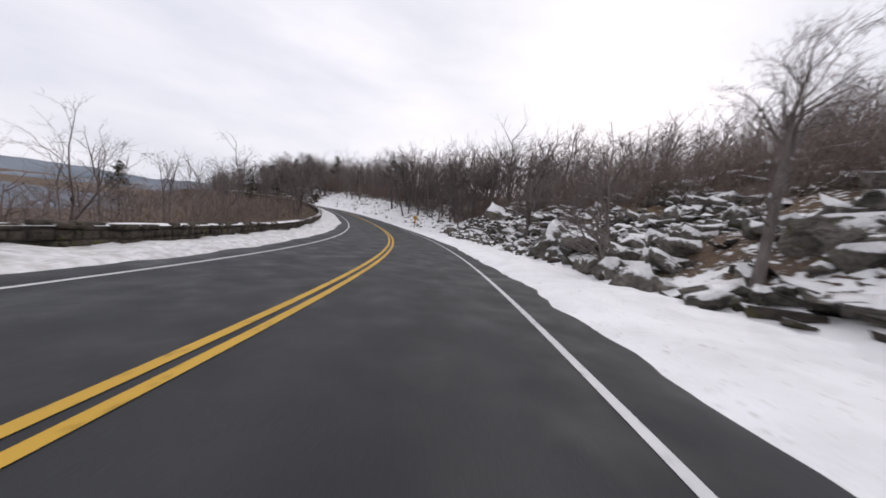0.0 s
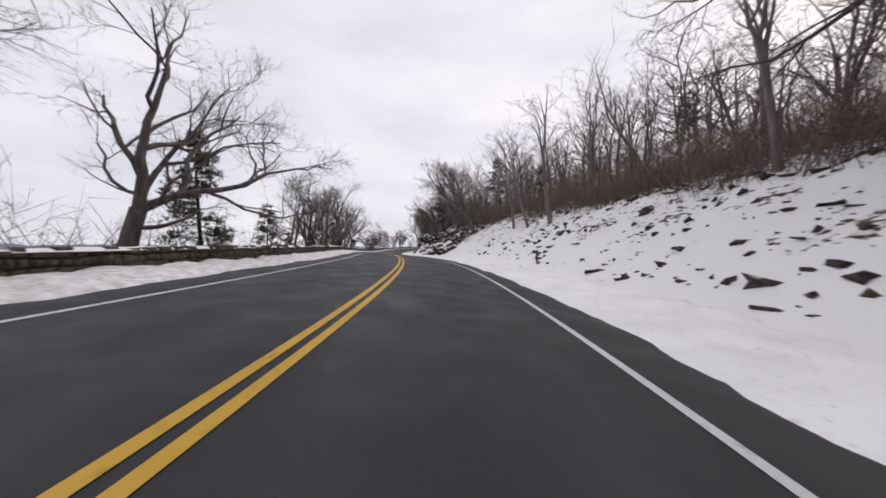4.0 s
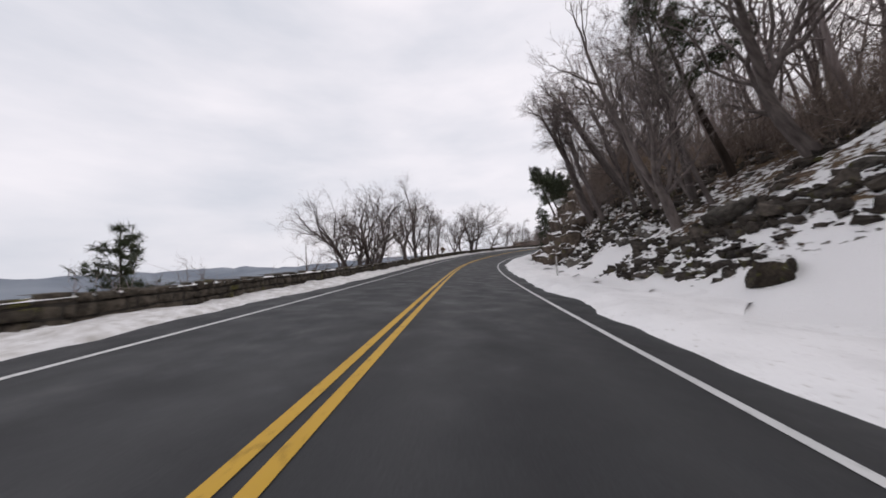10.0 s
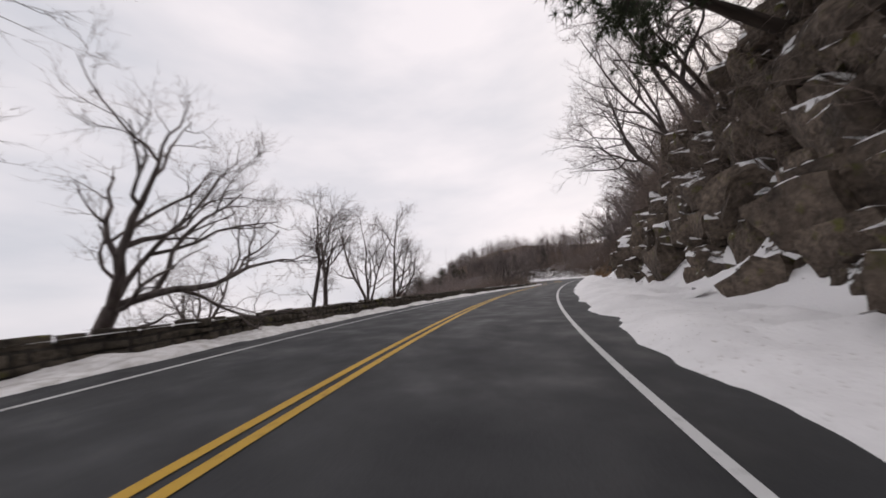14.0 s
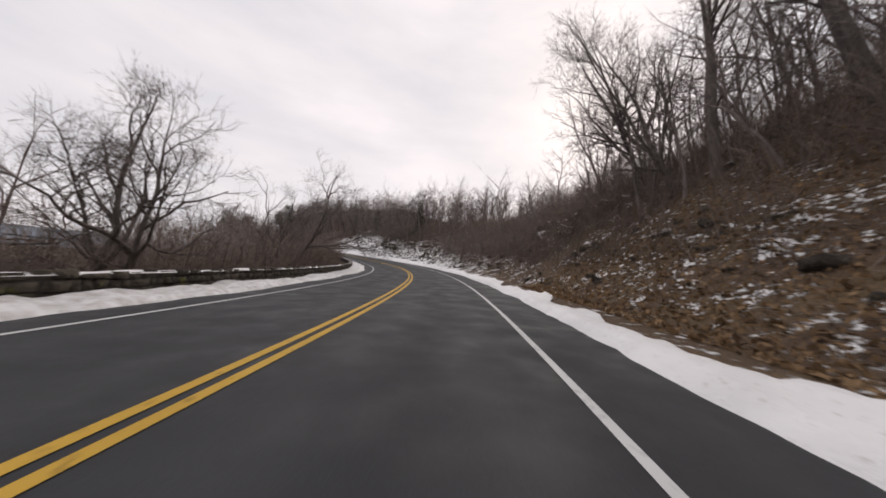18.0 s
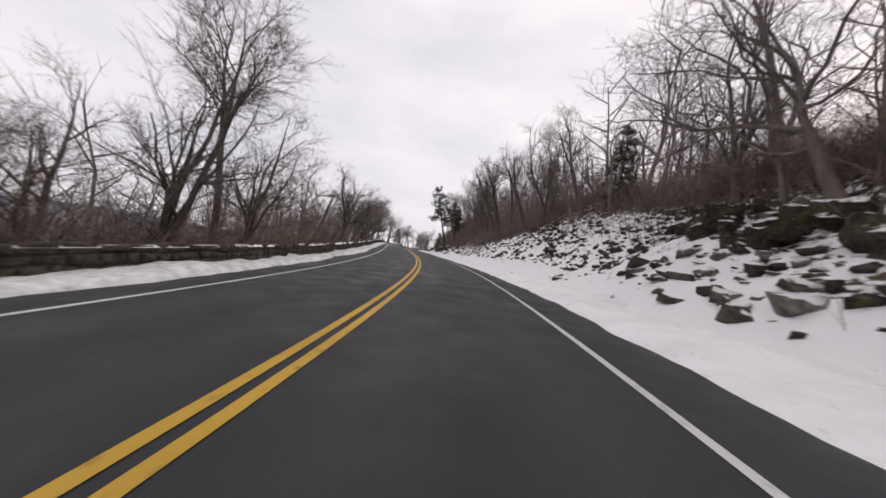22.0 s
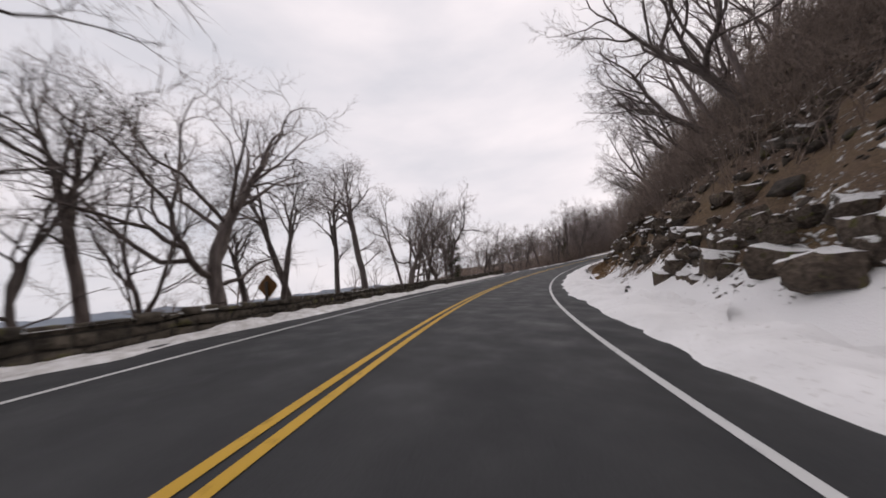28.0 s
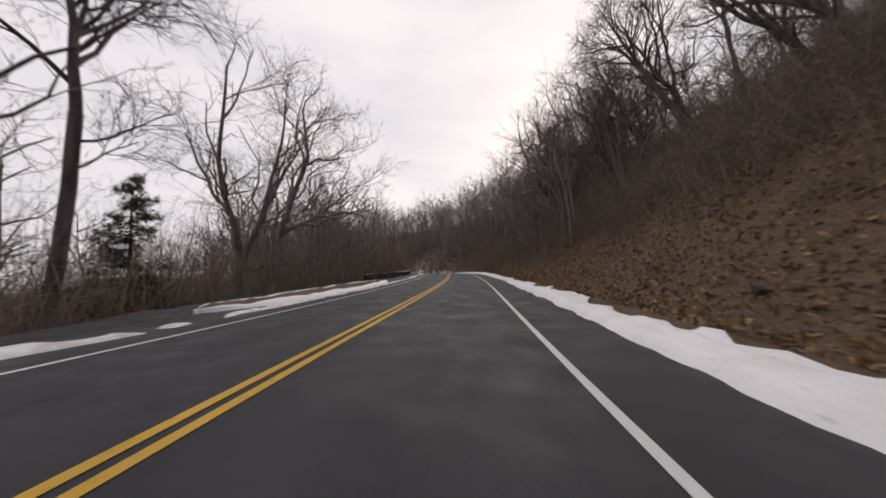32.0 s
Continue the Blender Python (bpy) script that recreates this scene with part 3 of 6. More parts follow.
# ---- the stone wall ----
def build_wall(lo, hi, label, singles=None):
    rng = np.random.default_rng(int(lo) + 77)
    body = empty("stone_wall", Matrix(), label, "wall", "dry-laid roadside walls", kind="structure")
    s = np.arange(lo, hi + 0.01, 0.5)
    top = 0.54 + 0.02 * bumpy(s, 0 * s, 5, 61)
    f = WALL_FRONT(s) - 0.05
    us = np.stack([f, f, f - 0.30, f - 0.30], 1)
    hs = np.stack([0 * s - 0.5, top - 0.05, top - 0.05, 0 * s - 2.2], 1)
    part("mortar_core", grid_mesh("mortar_core", place(np.repeat(s[:, None], 4, 1), us, hs), MORTAR), body)
    verts, quads, count = [], [], 0
    one = []
    levels = (-0.22, 0.0, 0.21, 0.42, 0.60)

    def joint(c, x):
        wave = 0.045 * bumpy(x, 0 * x, 0.8, 80 + c) if 0 < c < 4 else 0 * x
        return levels[c] + wave
    for c in range(4):
        at = lo + 0.1 * c
        while at < hi:
            long = rng.uniform(0.17, 0.50) if c < 3 else rng.uniform(0.25, 0.62)
            a, b = at + 0.014, min(at + long, hi) - 0.014
            at += long
            if b - a < 0.08:
                continue
            proud = rng.uniform(0.02, 0.095)
            rise = rng.uniform(-0.04, 0.05) if c == 3 else 0.0
            lean = rng.normal(0, 0.02)
            ends = np.array([a, b])
            bot, topz = joint(c, ends) + 0.014, joint(c + 1, ends) - 0.014 + rise
            m = 0.20 * min(b - a, float((topz - bot).min()))
            ss = np.array([a, b, b + lean, a + lean, a + m, b - m, b - m + lean, a + m + lean])
            hh = np.array([bot[0], bot[1], topz[1], topz[0], bot[0] + m * rng.uniform(.5, 1.3), bot[1] + m * rng.uniform(.4, 1.2), topz[1] - m * rng.uniform(.3, 1.2), topz[0] - m * rng.uniform(.3, 1.2)])
            front = WALL_FRONT(ss) - 0.06
            uu = front + np.array([0, 0, 0, 0, proud, proud * rng.uniform(.5, 1.1), proud * rng.uniform(.6, 1), proud * rng.uniform(.5, 1.1)])
            q = np.array([[4, 5, 6, 7], [0, 1, 5, 4], [1, 2, 6, 5], [2, 3, 7, 6], [3, 0, 4, 7]])
            v = place(ss, uu, hh)
            if c == 3:
                v = np.concatenate([v, place(ss[[3, 2]], uu[[3, 2]] - 0.34, hh[[3, 2]] - 0.01)])
                q = np.concatenate([q, [[3, 2, 9, 8]]])
            if singles and singles[0] < a < singles[1]:
                one.append((v, q))
            else:
                verts.append(v)
                quads.append(q + count)
                count += len(v)
    tagged(part("stones", quads_mesh("stones", np.concatenate(verts), np.concatenate(quads), WALL_STONE), body), kind="stuff")
    for v, q in one:
        mid = v.mean(0)
        st = part("stone", quads_mesh("stone", v - mid, q, WALL_STONE), body)
        st.location = mid
    # snow lying on the top
    s = np.arange(lo, hi, 0.25)
    k = np.linspace(0, 1, 7)
    gs, gk = np.repeat(s[:, None], 7, 1), np.repeat(k[None], len(s), 0)
    much = along([(-40, .30), (20, .55), (95, .95), (125, .75), (150, .3), (190, -.55), (240, -.5), (262, .5), (385, .6), (400, .2), (415, -.5), (500, -.5), (545, .3), (780, .4)])(gs)
    u = WALL_FRONT(gs) + 0.0 - 0.35 * gk + 0.03 * bumpy(gs, gk, 1.5, 71)
    h = 0.545 + 0.065 * np.sin(math.pi * gk) ** 0.5 * np.clip(much + 0.55 * bumpy(gs, gk * 0.5, 1.3, 73), -0.6, 1) - 0.02 * (np.abs(gk - .5) > .45)
    part("snow_cap", grid_mesh("snow_cap", place(gs, u, h), SNOW_MAT), body, "broken crust of snow on the wall's top")


build_wall(-38.0, 498.0, "low wall of rough grey-brown fieldstone edging the road", (120.0, 144.0))
build_wall(560.0, 660.0, "low wall of rough fieldstone on the outside of the bend")


# ---- bare trees ----
def branch_line(rng, start, way, length, n, wobble, lift):
    pts, d, p = [start], way / np.linalg.norm(way), start
    first = d
    for _ in range(n):
        d = d + rng.normal(0, wobble, 3) + np.array([0, 0, lift]) + 0.28 * (first - d)
        d /= np.linalg.norm(d)
        p = p + d * length / n
        pts.append(p)
    return np.array(pts)


# trunk: metres below the fork; stems: leading stems; apart: how far they part; gnarl: how crooked; limbs: side limbs on each stem
TREE_STYLES = {"oak": dict(trunk=2.6, stems=3, apart=0.62, gnarl=0.25, lift=0.045, limbs=6, reach=1.0),
               "fork": dict(trunk=1.7, stems=4, apart=0.40, gnarl=0.15, lift=0.06, limbs=5, reach=0.72),
               "tall": dict(trunk=4.6, stems=2, apart=0.26, gnarl=0.12, lift=0.05, limbs=6, reach=0.62),
               "snag": dict(trunk=7.4, stems=2, apart=0.30, gnarl=0.10, lift=0.03, limbs=1, reach=0.25)}


def grow(seed, trunk, stems, apart, gnarl, lift, limbs, reach, thick, fine):
    """Rods of a bare broadleaf tree ten metres high: heavy wood and twigs."""
    rng = np.random.default_rng(seed)
    wood = {8: [[], [], [], []], 5: [[], [], [], []], 4: [[], [], [], []], 3: [[], [], [], []]}
    twig = {3: [[], [], [], []], 1: [[], [], [], []]}

    def lay(store, pts, r):
        for i in range(len(pts) - 1):
            for x, y in zip(store, (pts[i], pts[i + 1] + (pts[i + 1] - pts[i]) * 0.04, r[i], r[i + 1])):
                x.append(y)

    def turn_from(d, angle, flat=0.0):
        side = np.cross(d, rng.normal(0, 1, 3))
        side /= np.linalg.norm(side) + 1e-9
        side[2] *= 1 - flat
        return d * math.cos(angle) + side * math.sin(angle)

    def along_line(line, f):
        x = min(f, 0.999) * (len(line) - 1)
        i = int(x)
        d = line[i + 1] - line[i]
        return line[i] + d * (x - i), d / (np.linalg.norm(d) + 1e-9)

    def spray(q, way):
        t = branch_line(rng, q, way, rng.uniform(0.5, 1.1), 3, 0.24, 0.05)
        lay(twig[3], t[:2], np.array([0.0068, 0.0052]))
        lay(twig[1], t[1:], np.array([0.0050, 0.0042, 0.003]))
        for j in (1, 1, 2):
            e = turn_from((t[2] - t[1]) / (np.linalg.norm(t[2] - t[1]) + 1e-9), rng.uniform(.4, .9))
            lay(twig[1], np.array([t[j], t[j] + e * rng.uniform(.22, .55)]), np.array([0.0042, 0.003]))

    def limb(p, d, length, r, depth):
        """depth 1: side limb, 2: branch, 3: branchlet."""
        n = (0, 6, 4, 3)[depth]
        line = branch_line(rng, p, d, length, n, gnarl * (0, 1.0, 1.1, 1.0)[depth], lift * (0, 1.0, 0.9, 0.6)[depth])
        lay(wood[(0, 5, 4, 3)[depth]], line, r * np.linspace(1.0, 0.30, n + 1))
        count = max(2, int((0, 4.4, 3.8, 2.9)[depth] * fine + rng.uniform(0, 1.4)))
        for k in range(count):
            f = 0.22 + 0.78 * (k + rng.uniform(0, 1)) / count
            q, way = along_line(line, f)
            way = turn_from(way, rng.uniform(0.45, 1.0), 0.25)
            if depth < 3:
                limb(q, way, max(length * rng.uniform(0.36, 0.62) * (1.25 - 0.6 * f), 0.45), max(r * (1 - 0.6 * f) * rng.uniform(.44, .66), 0.011), depth + 1)
            else:
                spray(q, way)

    base = thick
    foot = branch_line(rng, np.zeros(3), np.array([rng.normal(0, .10), rng.normal(0, .10), 1.0]), trunk, 6, gnarl * 0.35, 0.05)
    rr = base * np.array([1.28, 1.08, 1.0, 0.96, 0.92, 0.88, 0.86])
    lay(wood[8], np.array([[0, 0, -0.8], [0, 0, 0.0]]), base * np.array([1.9, 1.28]))
    lay(wood[8], foot, rr)
    up = (foot[-1] - foot[-2]) / np.linalg.norm(foot[-1] - foot[-2])
    first = rng.uniform(0, 6.28)
    for k in range(stems):
        ang = first + k * 6.28 / stems + rng.uniform(-.5, .5)
        tilt = apart * rng.uniform(0.45, 1.15) * (0.35 if k == 0 else 1.0)
        d = up + np.array([math.cos(ang), math.sin(ang), 0]) * math.tan(tilt)
        p = foot[-1] if k < 2 else foot[-2]
        length = (10 - trunk) * rng.uniform(0.62, 0.86) * (1.08 if k == 0 else 0.92)
        r = base * (0.72, 0.60, 0.48, 0.40)[min(k, 3)] * rng.uniform(0.9, 1.1)
        line = branch_line(rng, p, d, length, 9, gnarl * 0.72, lift)
        taper = r * np.linspace(1.0, 0.24, 10)
        lay(wood[8 if k == 0 else 5], line, taper)
        for j in range(limbs):
            f = 0.14 + 0.84 * (j + rng.uniform(0.1, .9)) / limbs
            q, way = along_line(line, f)
            way = turn_from(way, rng.uniform(0.6, 1.15), 0.2)
            out = np.array([q[0], q[1], 0.0])
            way = way + 0.35 * out / (np.linalg.norm(out) + 0.6) + np.array([0, 0, 0.12])
            limb(q, way, rng.uniform(2.6, 4.4) * reach * (1.25 - 0.6 * f), max(taper[int(f * 9)] * rng.uniform(0.50, 0.78), 0.02), 1)
        limb(line[-1], line[-1] - line[-2], 1.6 * max(reach, .4), taper[-1], 2)
    for j in range(2 if reach > 0.5 else 1):
        q, way = along_line(foot, rng.uniform(0.5, 0.95))
        limb(q, turn_from(way, rng.uniform(0.9, 1.3), 0.4), rng.uniform(1.6, 3.4) * reach, base * rng.uniform(0.22, 0.36), 1)
    top = max(p[2] for store in twig.values() for p in store[1])
    k = 10.0 / top
    return [[(np.array(w[0]) * k, np.array(w[1]) * k, np.array(w[2]), np.array(w[3]), n) for n, w in group.items() if w[0]] for group in (wood, twig)]


BARE_MESHES = {}


def bare_tree_mesh(kind):
    if kind not in BARE_MESHES:
        style, i, stout, fine = kind
        seed = 300 + 31 * i + 7 * len(style) + ord(style[0])
        wood, twig = grow(seed, thick={"thin": 0.115, "middle": 0.18, "stout": 0.255}[stout], fine=fine, **TREE_STYLES[style])
        BARE_MESHES[kind] = (rod_mesh("trunk", wood, BARK, True), rod_mesh("crown", twig, TWIG))
    return BARE_MESHES[kind]


TREE_WORDS = {"oak": "crooked wide-crowned bare oak", "fork": "low-forking bare grey tree", "tall": "straight-stemmed bare grey tree", "snag": "dead broken grey trunk"}
STOUT_WORDS = {"thin": "slim ", "middle": "", "stout": "thick-trunked "}
TREE_COPIES = {}
tree_rng = np.random.default_rng(5)


def plant(s, u, height, style, i, stout="middle", ahead=0.0, across=0.0, side="behind the stone wall", fine=0.82):
    """A tree at its place by the road; its top lies ahead metres on along the road and across metres to the right of its foot."""
    p = spot(s, u, -0.1)
    k = height / 10.0
    turn = heading(s)
    way = Vector((math.cos(turn) * across - math.sin(turn) * ahead, math.sin(turn) * across + math.cos(turn) * ahead, height))
    tip = Vector((0, 0, 1)).rotation_difference(way).to_matrix().to_4x4()
    m = Matrix.Translation(p) @ tip @ Matrix.Rotation(tree_rng.uniform(0, 6.28), 4, "Z")
    key = (style, i, stout, fine, side)
    if key in TREE_COPIES:
        ob = copy_thing(TREE_COPIES[key], m)
    else:
        ob = empty("bare_tree", m, STOUT_WORDS[stout] + TREE_WORDS[style] + " " + side, "tree", "bare trees along the road")
        trunk, crown = bare_tree_mesh((style, i, stout, fine))
        part("trunk", trunk, ob)
        part("crown", crown, ob)
        TREE_COPIES[key] = ob
    wide = max(k, 0.62) * tree_rng.uniform(0.95, 1.15)
    ob.matrix_world = m @ Matrix.Diagonal((wide, wide, k * way.length / height, 1))
    return ob


def girth(radius, height):
    r = radius * 10.0 / height
    return "thin" if r < 0.145 else "middle" if r < 0.23 else "stout"


# trees behind the wall: metres along, metres to the side, height, lean ahead, lean across, habit, trunk radius
LEFT_TREES = [
    (183.5, -8.6, 8.8, -0.2, 2.2, "oak", 0.20), (43, -9, 6.2, 0.2, 0.5, "fork", 0.10), (46.5, -9.2, 8.0, 0.2, 0.8, "oak", 0.13), (53, -9.5, 8.5, 0.3, -0.3, "tall", 0.12), (419, -8.5, 9.5, -0.4, 0.6, "tall", 0.15), (423, -9, 10, -0.4, 0.4, "fork", 0.18), (426, -8.5, 10, -0.5, 0.3, "tall", 0.14),
    (434, -8.8, 11.5, -0.5, 0.6, "fork", 0.2), (444, -8.5, 11.5, -0.5, 0.5, "fork", 0.18), (448, -9, 11.5, -0.5, 0.2, "tall", 0.16), (452, -8.5, 12, -0.5, 0.4, "oak", 0.2), (456, -9, 11, -0.4, 0.4, "tall", 0.16),
    (56, -9.5, 6.7, 0.1, 0.7, "tall", 0.07), (56, -9, 7.3, 0.1, 0.6, "fork", 0.11), (65, -9.5, 8.3, 0.3, -1.3, "tall", 0.11), (67, -10, 9.4, 0.1, 0.1, "tall", 0.12), (72, -8.5, 9.1, 0.1, 0.3, "oak", 0.26),
    (91, -9.5, 7.5, -0, 0.2, "tall", 0.07), (92, -9.5, 8.1, 0.1, 2.4, "tall", 0.08), (94, -8.5, 7.3, 0, 0.8, "fork", 0.19), (96, -8.5, 4.8, -0, 0, "oak", 0.15), (98, -8.5, 7.7, -0, 0.3, "oak", 0.26),
    (102, -8.5, 8.1, -0, 1.1, "fork", 0.19), (106, -8.5, 9.2, -0, 0.8, "tall", 0.16), (110, -8.5, 11.3, 0, 2.2, "fork", 0.19), (114, -9, 5, -0, 0.7, "tall", 0.07), (114, -9, 6.4, -0.1, 0.7, "fork", 0.07),
    (117, -12, 6.2, -0, 0.4, "fork", 0.07), (117, -9, 8.7, -0.1, 0.5, "fork", 0.11), (118, -8.5, 7.9, -0.1, 0.3, "tall", 0.13), (119, -8.3, 12, -0.2, 0.9, "oak", 0.35), (127, -12, 8.8, -0.1, -0, "fork", 0.12),
    (133, -9, 6.4, -0.2, -0.5, "oak", 0.11), (134, -9.5, 5.6, -0.1, -0, "fork", 0.08), (134, -8.5, 8, -0.1, 1, "oak", 0.19), (135, -8.5, 4.3, 0.1, 1.9, "snag", 0.07), (138, -8.5, 10, -0, 2.2, "oak", 0.18),
    (139, -8.5, 7.7, -0.1, 0.4, "tall", 0.10), (176, -8.5, 5.6, -0.3, 0, "fork", 0.10), (178, -8.3, 6.5, -1, -4.2, "oak", 0.18), (179, -8.3, 7, -0.4, 0.1, "oak", 0.23), (179, -8.3, 7, -0, 2.5, "oak", 0.17),
    (182, -9, 4.8, -0.2, 0.3, "tall", 0.07), (186, -10, 6.7, -0.2, 0.4, "fork", 0.10), (191, -8.2, 9.6, -0.5, 0.9, "oak", 0.26), (195, -8.2, 12, -0.6, 1.7, "fork", 0.27), (197, -8.5, 6.4, -0.4, 0.4, "fork", 0.12),
    (199, -8.5, 8.3, -0.5, 0.7, "tall", 0.15), (201, -8.5, 7.2, -0.5, 0.3, "fork", 0.14), (202, -8.5, 8, -0.5, 0.6, "tall", 0.13), (207, -8, 7, -0.6, 0.7, "fork", 0.23), (210, -8, 8.7, -0.9, 0.6, "oak", 0.14),
    (214, -8, 9.3, -0.8, 1.4, "fork", 0.21), (214, -8, 9.5, -1.4, -0.7, "oak", 0.22), (216, -8, 11, -0.8, 2, "oak", 0.18), (221, -7.8, 7, -0.3, 2.6, "oak", 0.18), (224, -8.5, 3.9, -0.3, 0.3, "fork", 0.08),
    (229, -8.5, 6.8, -0.7, 0.5, "tall", 0.09), (230, -8.5, 5.5, -0.2, 1.4, "tall", 0.09), (234, -8.5, 7.3, -0.7, 0.7, "fork", 0.15), (238, -9, 8.9, -0.4, 1.9, "fork", 0.18), (272, -9, 5.9, -0.3, -0.5, "oak", 0.10),
    (272, -9, 7.9, -0.5, -0.4, "oak", 0.20), (274, -9, 8.8, -0.5, 2, "oak", 0.18), (276, -9.5, 7.4, -0.4, -0.1, "fork", 0.12), (282, -9.5, 9.2, -0.5, -1, "fork", 0.16), (288, -9, 8.1, -0.4, -0.7, "fork", 0.18),
    (289, -9, 6.8, -0.3, 3.6, "oak", 0.15), (303, -9, 9.0, 0, 2.4, "oak", 0.20), (301, -10, 6.8, -0.4, 1.5, "fork", 0.14), (329, -9, 4.3, -0.1, 0.1, "tall", 0.09), (330, -9.5, 5, -0.1, -0.2, "tall", 0.07), (330, -9, 5, -0.2, 0.8, "fork", 0.08),
    (332, -9, 5.5, -0.2, 0.4, "oak", 0.07), (340, -9, 5.9, -0.1, -0.7, "oak", 0.10), (354, -9, 5.7, -0.1, 0.5, "fork", 0.09), (357, -8.5, 8.9, -0.2, 1.7, "fork", 0.16), (358, -9, 9.1, -0.3, 2.9, "tall", 0.12),
    (361, -9, 10.9, -0.4, 2.6, "tall", 0.15), (363, -9, 8.1, -0.3, 0.9, "fork", 0.17), (375, -9, 5.2, -0.1, 1.3, "snag", 0.11), (379, -10, 4.3, -0.1, -0.2, "fork", 0.08), (380, -9.5, 4.5, -0.1, -0.3, "fork", 0.08),
    (380, -8, 8.4, -0.3, 0.4, "oak", 0.26), (390, -8, 7.1, -0.3, 0.6, "oak", 0.23), (394, -10, 5.2, -0.2, 0.3, "fork", 0.09), (400, -8.5, 9.3, -0.5, -0, "fork", 0.15), (408, -8.4, 8.2, -0.4, 0.8, "oak", 0.16),
    (410, -8.6, 8.4, -0.5, 0.6, "fork", 0.15), (411, -8.2, 7.9, -0.3, 2, "fork", 0.12), (412, -8.5, 8.3, -0.2, 3.4, "tall", 0.10), (414, -9, 5.3, -0.2, 1.4, "tall", 0.08), (415, -9, 6, -0.4, 0.2, "tall", 0.09),
    (416, -8.5, 7.1, -0.3, 1.1, "fork", 0.10), (429, -8.5, 11.4, -0.8, 0.5, "fork", 0.24), (439, -8.5, 13.1, -0.7, 1.4, "tall", 0.24), (459, -8.3, 6.4, -0.3, 0.8, "oak", 0.07), (460, -8.3, 6.9, -0.4, 0.6, "tall", 0.13),
    (461, -8.5, 5.5, -0.4, 0.1, "fork", 0.08), (463, -8, 8.7, -0.4, 1.3, "oak", 0.23), (465, -9, 5, -0.5, -0.6, "tall", 0.09), (466, -8.5, 6.9, -0.3, 0.9, "tall", 0.11), (467, -8.5, 8, -0.7, -0.1, "tall", 0.12),
    (470, -8.5, 7.3, -0.7, -0.2, "tall", 0.11), (473, -8.5, 9.8, -0.8, -0, "tall", 0.17), (478, -8.3, 8.7, -0.8, 0.2, "tall", 0.11), (478, -8, 8.6, -0.6, 1.6, "oak", 0.20), (480, -8.3, 6.8, -0.5, 0.9, "tall", 0.08),
    (482, -8.5, 4.9, -0.6, -1.1, "tall", 0.07), (482, -8.3, 8.8, -0.6, 1.7, "tall", 0.10), (484, -9, 5.5, -0.5, -0.3, "tall", 0.08), (485, -8.3, 9.3, -0.9, 0.3, "fork", 0.15), (487, -8.3, 9.5, -1.3, -1.6, "oak", 0.13),
    (489, -8.5, 12.2, -0.9, 1.5, "oak", 0.18), (498, -8.3, 6.8, -0.5, 1.5, "oak", 0.10), (500, -8.3, 8.8, -0.6, 1.7, "oak", 0.11), (502, -9, 4.4, -0.4, -0.7, "tall", 0.08), (504, -9.5, 5.6, -0.7, -1.6, "fork", 0.10),
    (510, -11, 6.7, -0.8, -1, "fork", 0.12), (514, -11, 8.1, -0.6, 0.5, "fork", 0.14), (527, -9.5, 4.3, -0.3, 1.4, "tall", 0.07), (528, -9.5, 6.7, -0.8, 0.5, "tall", 0.08), (529, -9.5, 6, -0.7, 0.3, "tall", 0.07),
    (533, -11, 11.8, -1.5, 0, "oak", 0.26), (536, -11, 13.8, -1.7, 0.8, "tall", 0.17), (549, -12, 16.6, -2.2, 0, "oak", 0.33),
    (518.2, -12, 6.8, -0.7, 0.8, "fork", 0.09), (519, -12.4, 7.0, -0.8, -0.2, "tall", 0.09), (519.4, -12, 7.7, -0.6, 2.1, "tall", 0.08), (522, -12, 7, -1, -0.8, "oak", 0.11), (525.2, -12, 9.6, -1.2, -0.3, "tall", 0.13), (319, -10.5, 6.8, -0.3, 0.6, "oak", 0.12), (323, -11, 7.4, -0.2, 0.4, "fork", 0.13), (326, -12, 7.5, -0.3, -0.4, "oak", 0.14), (335, -10.5, 6.6, -0.2, 0.8, "oak", 0.13), (346, -10, 6.2, -0.2, 0.6, "fork", 0.11), (315.5, -11, 6.5, -0.2, 0.9, "oak", 0.13), (545, -12, 14, -2, -0.2, "fork", 0.22),
]
for n, (s, u, h, ahead, across, style, radius) in enumerate(LEFT_TREES):
    plant(s, u, (1.13 if style == "tall" else 1.06) * h + 0.3, style, n % 3, girth(radius, h), ahead, across)
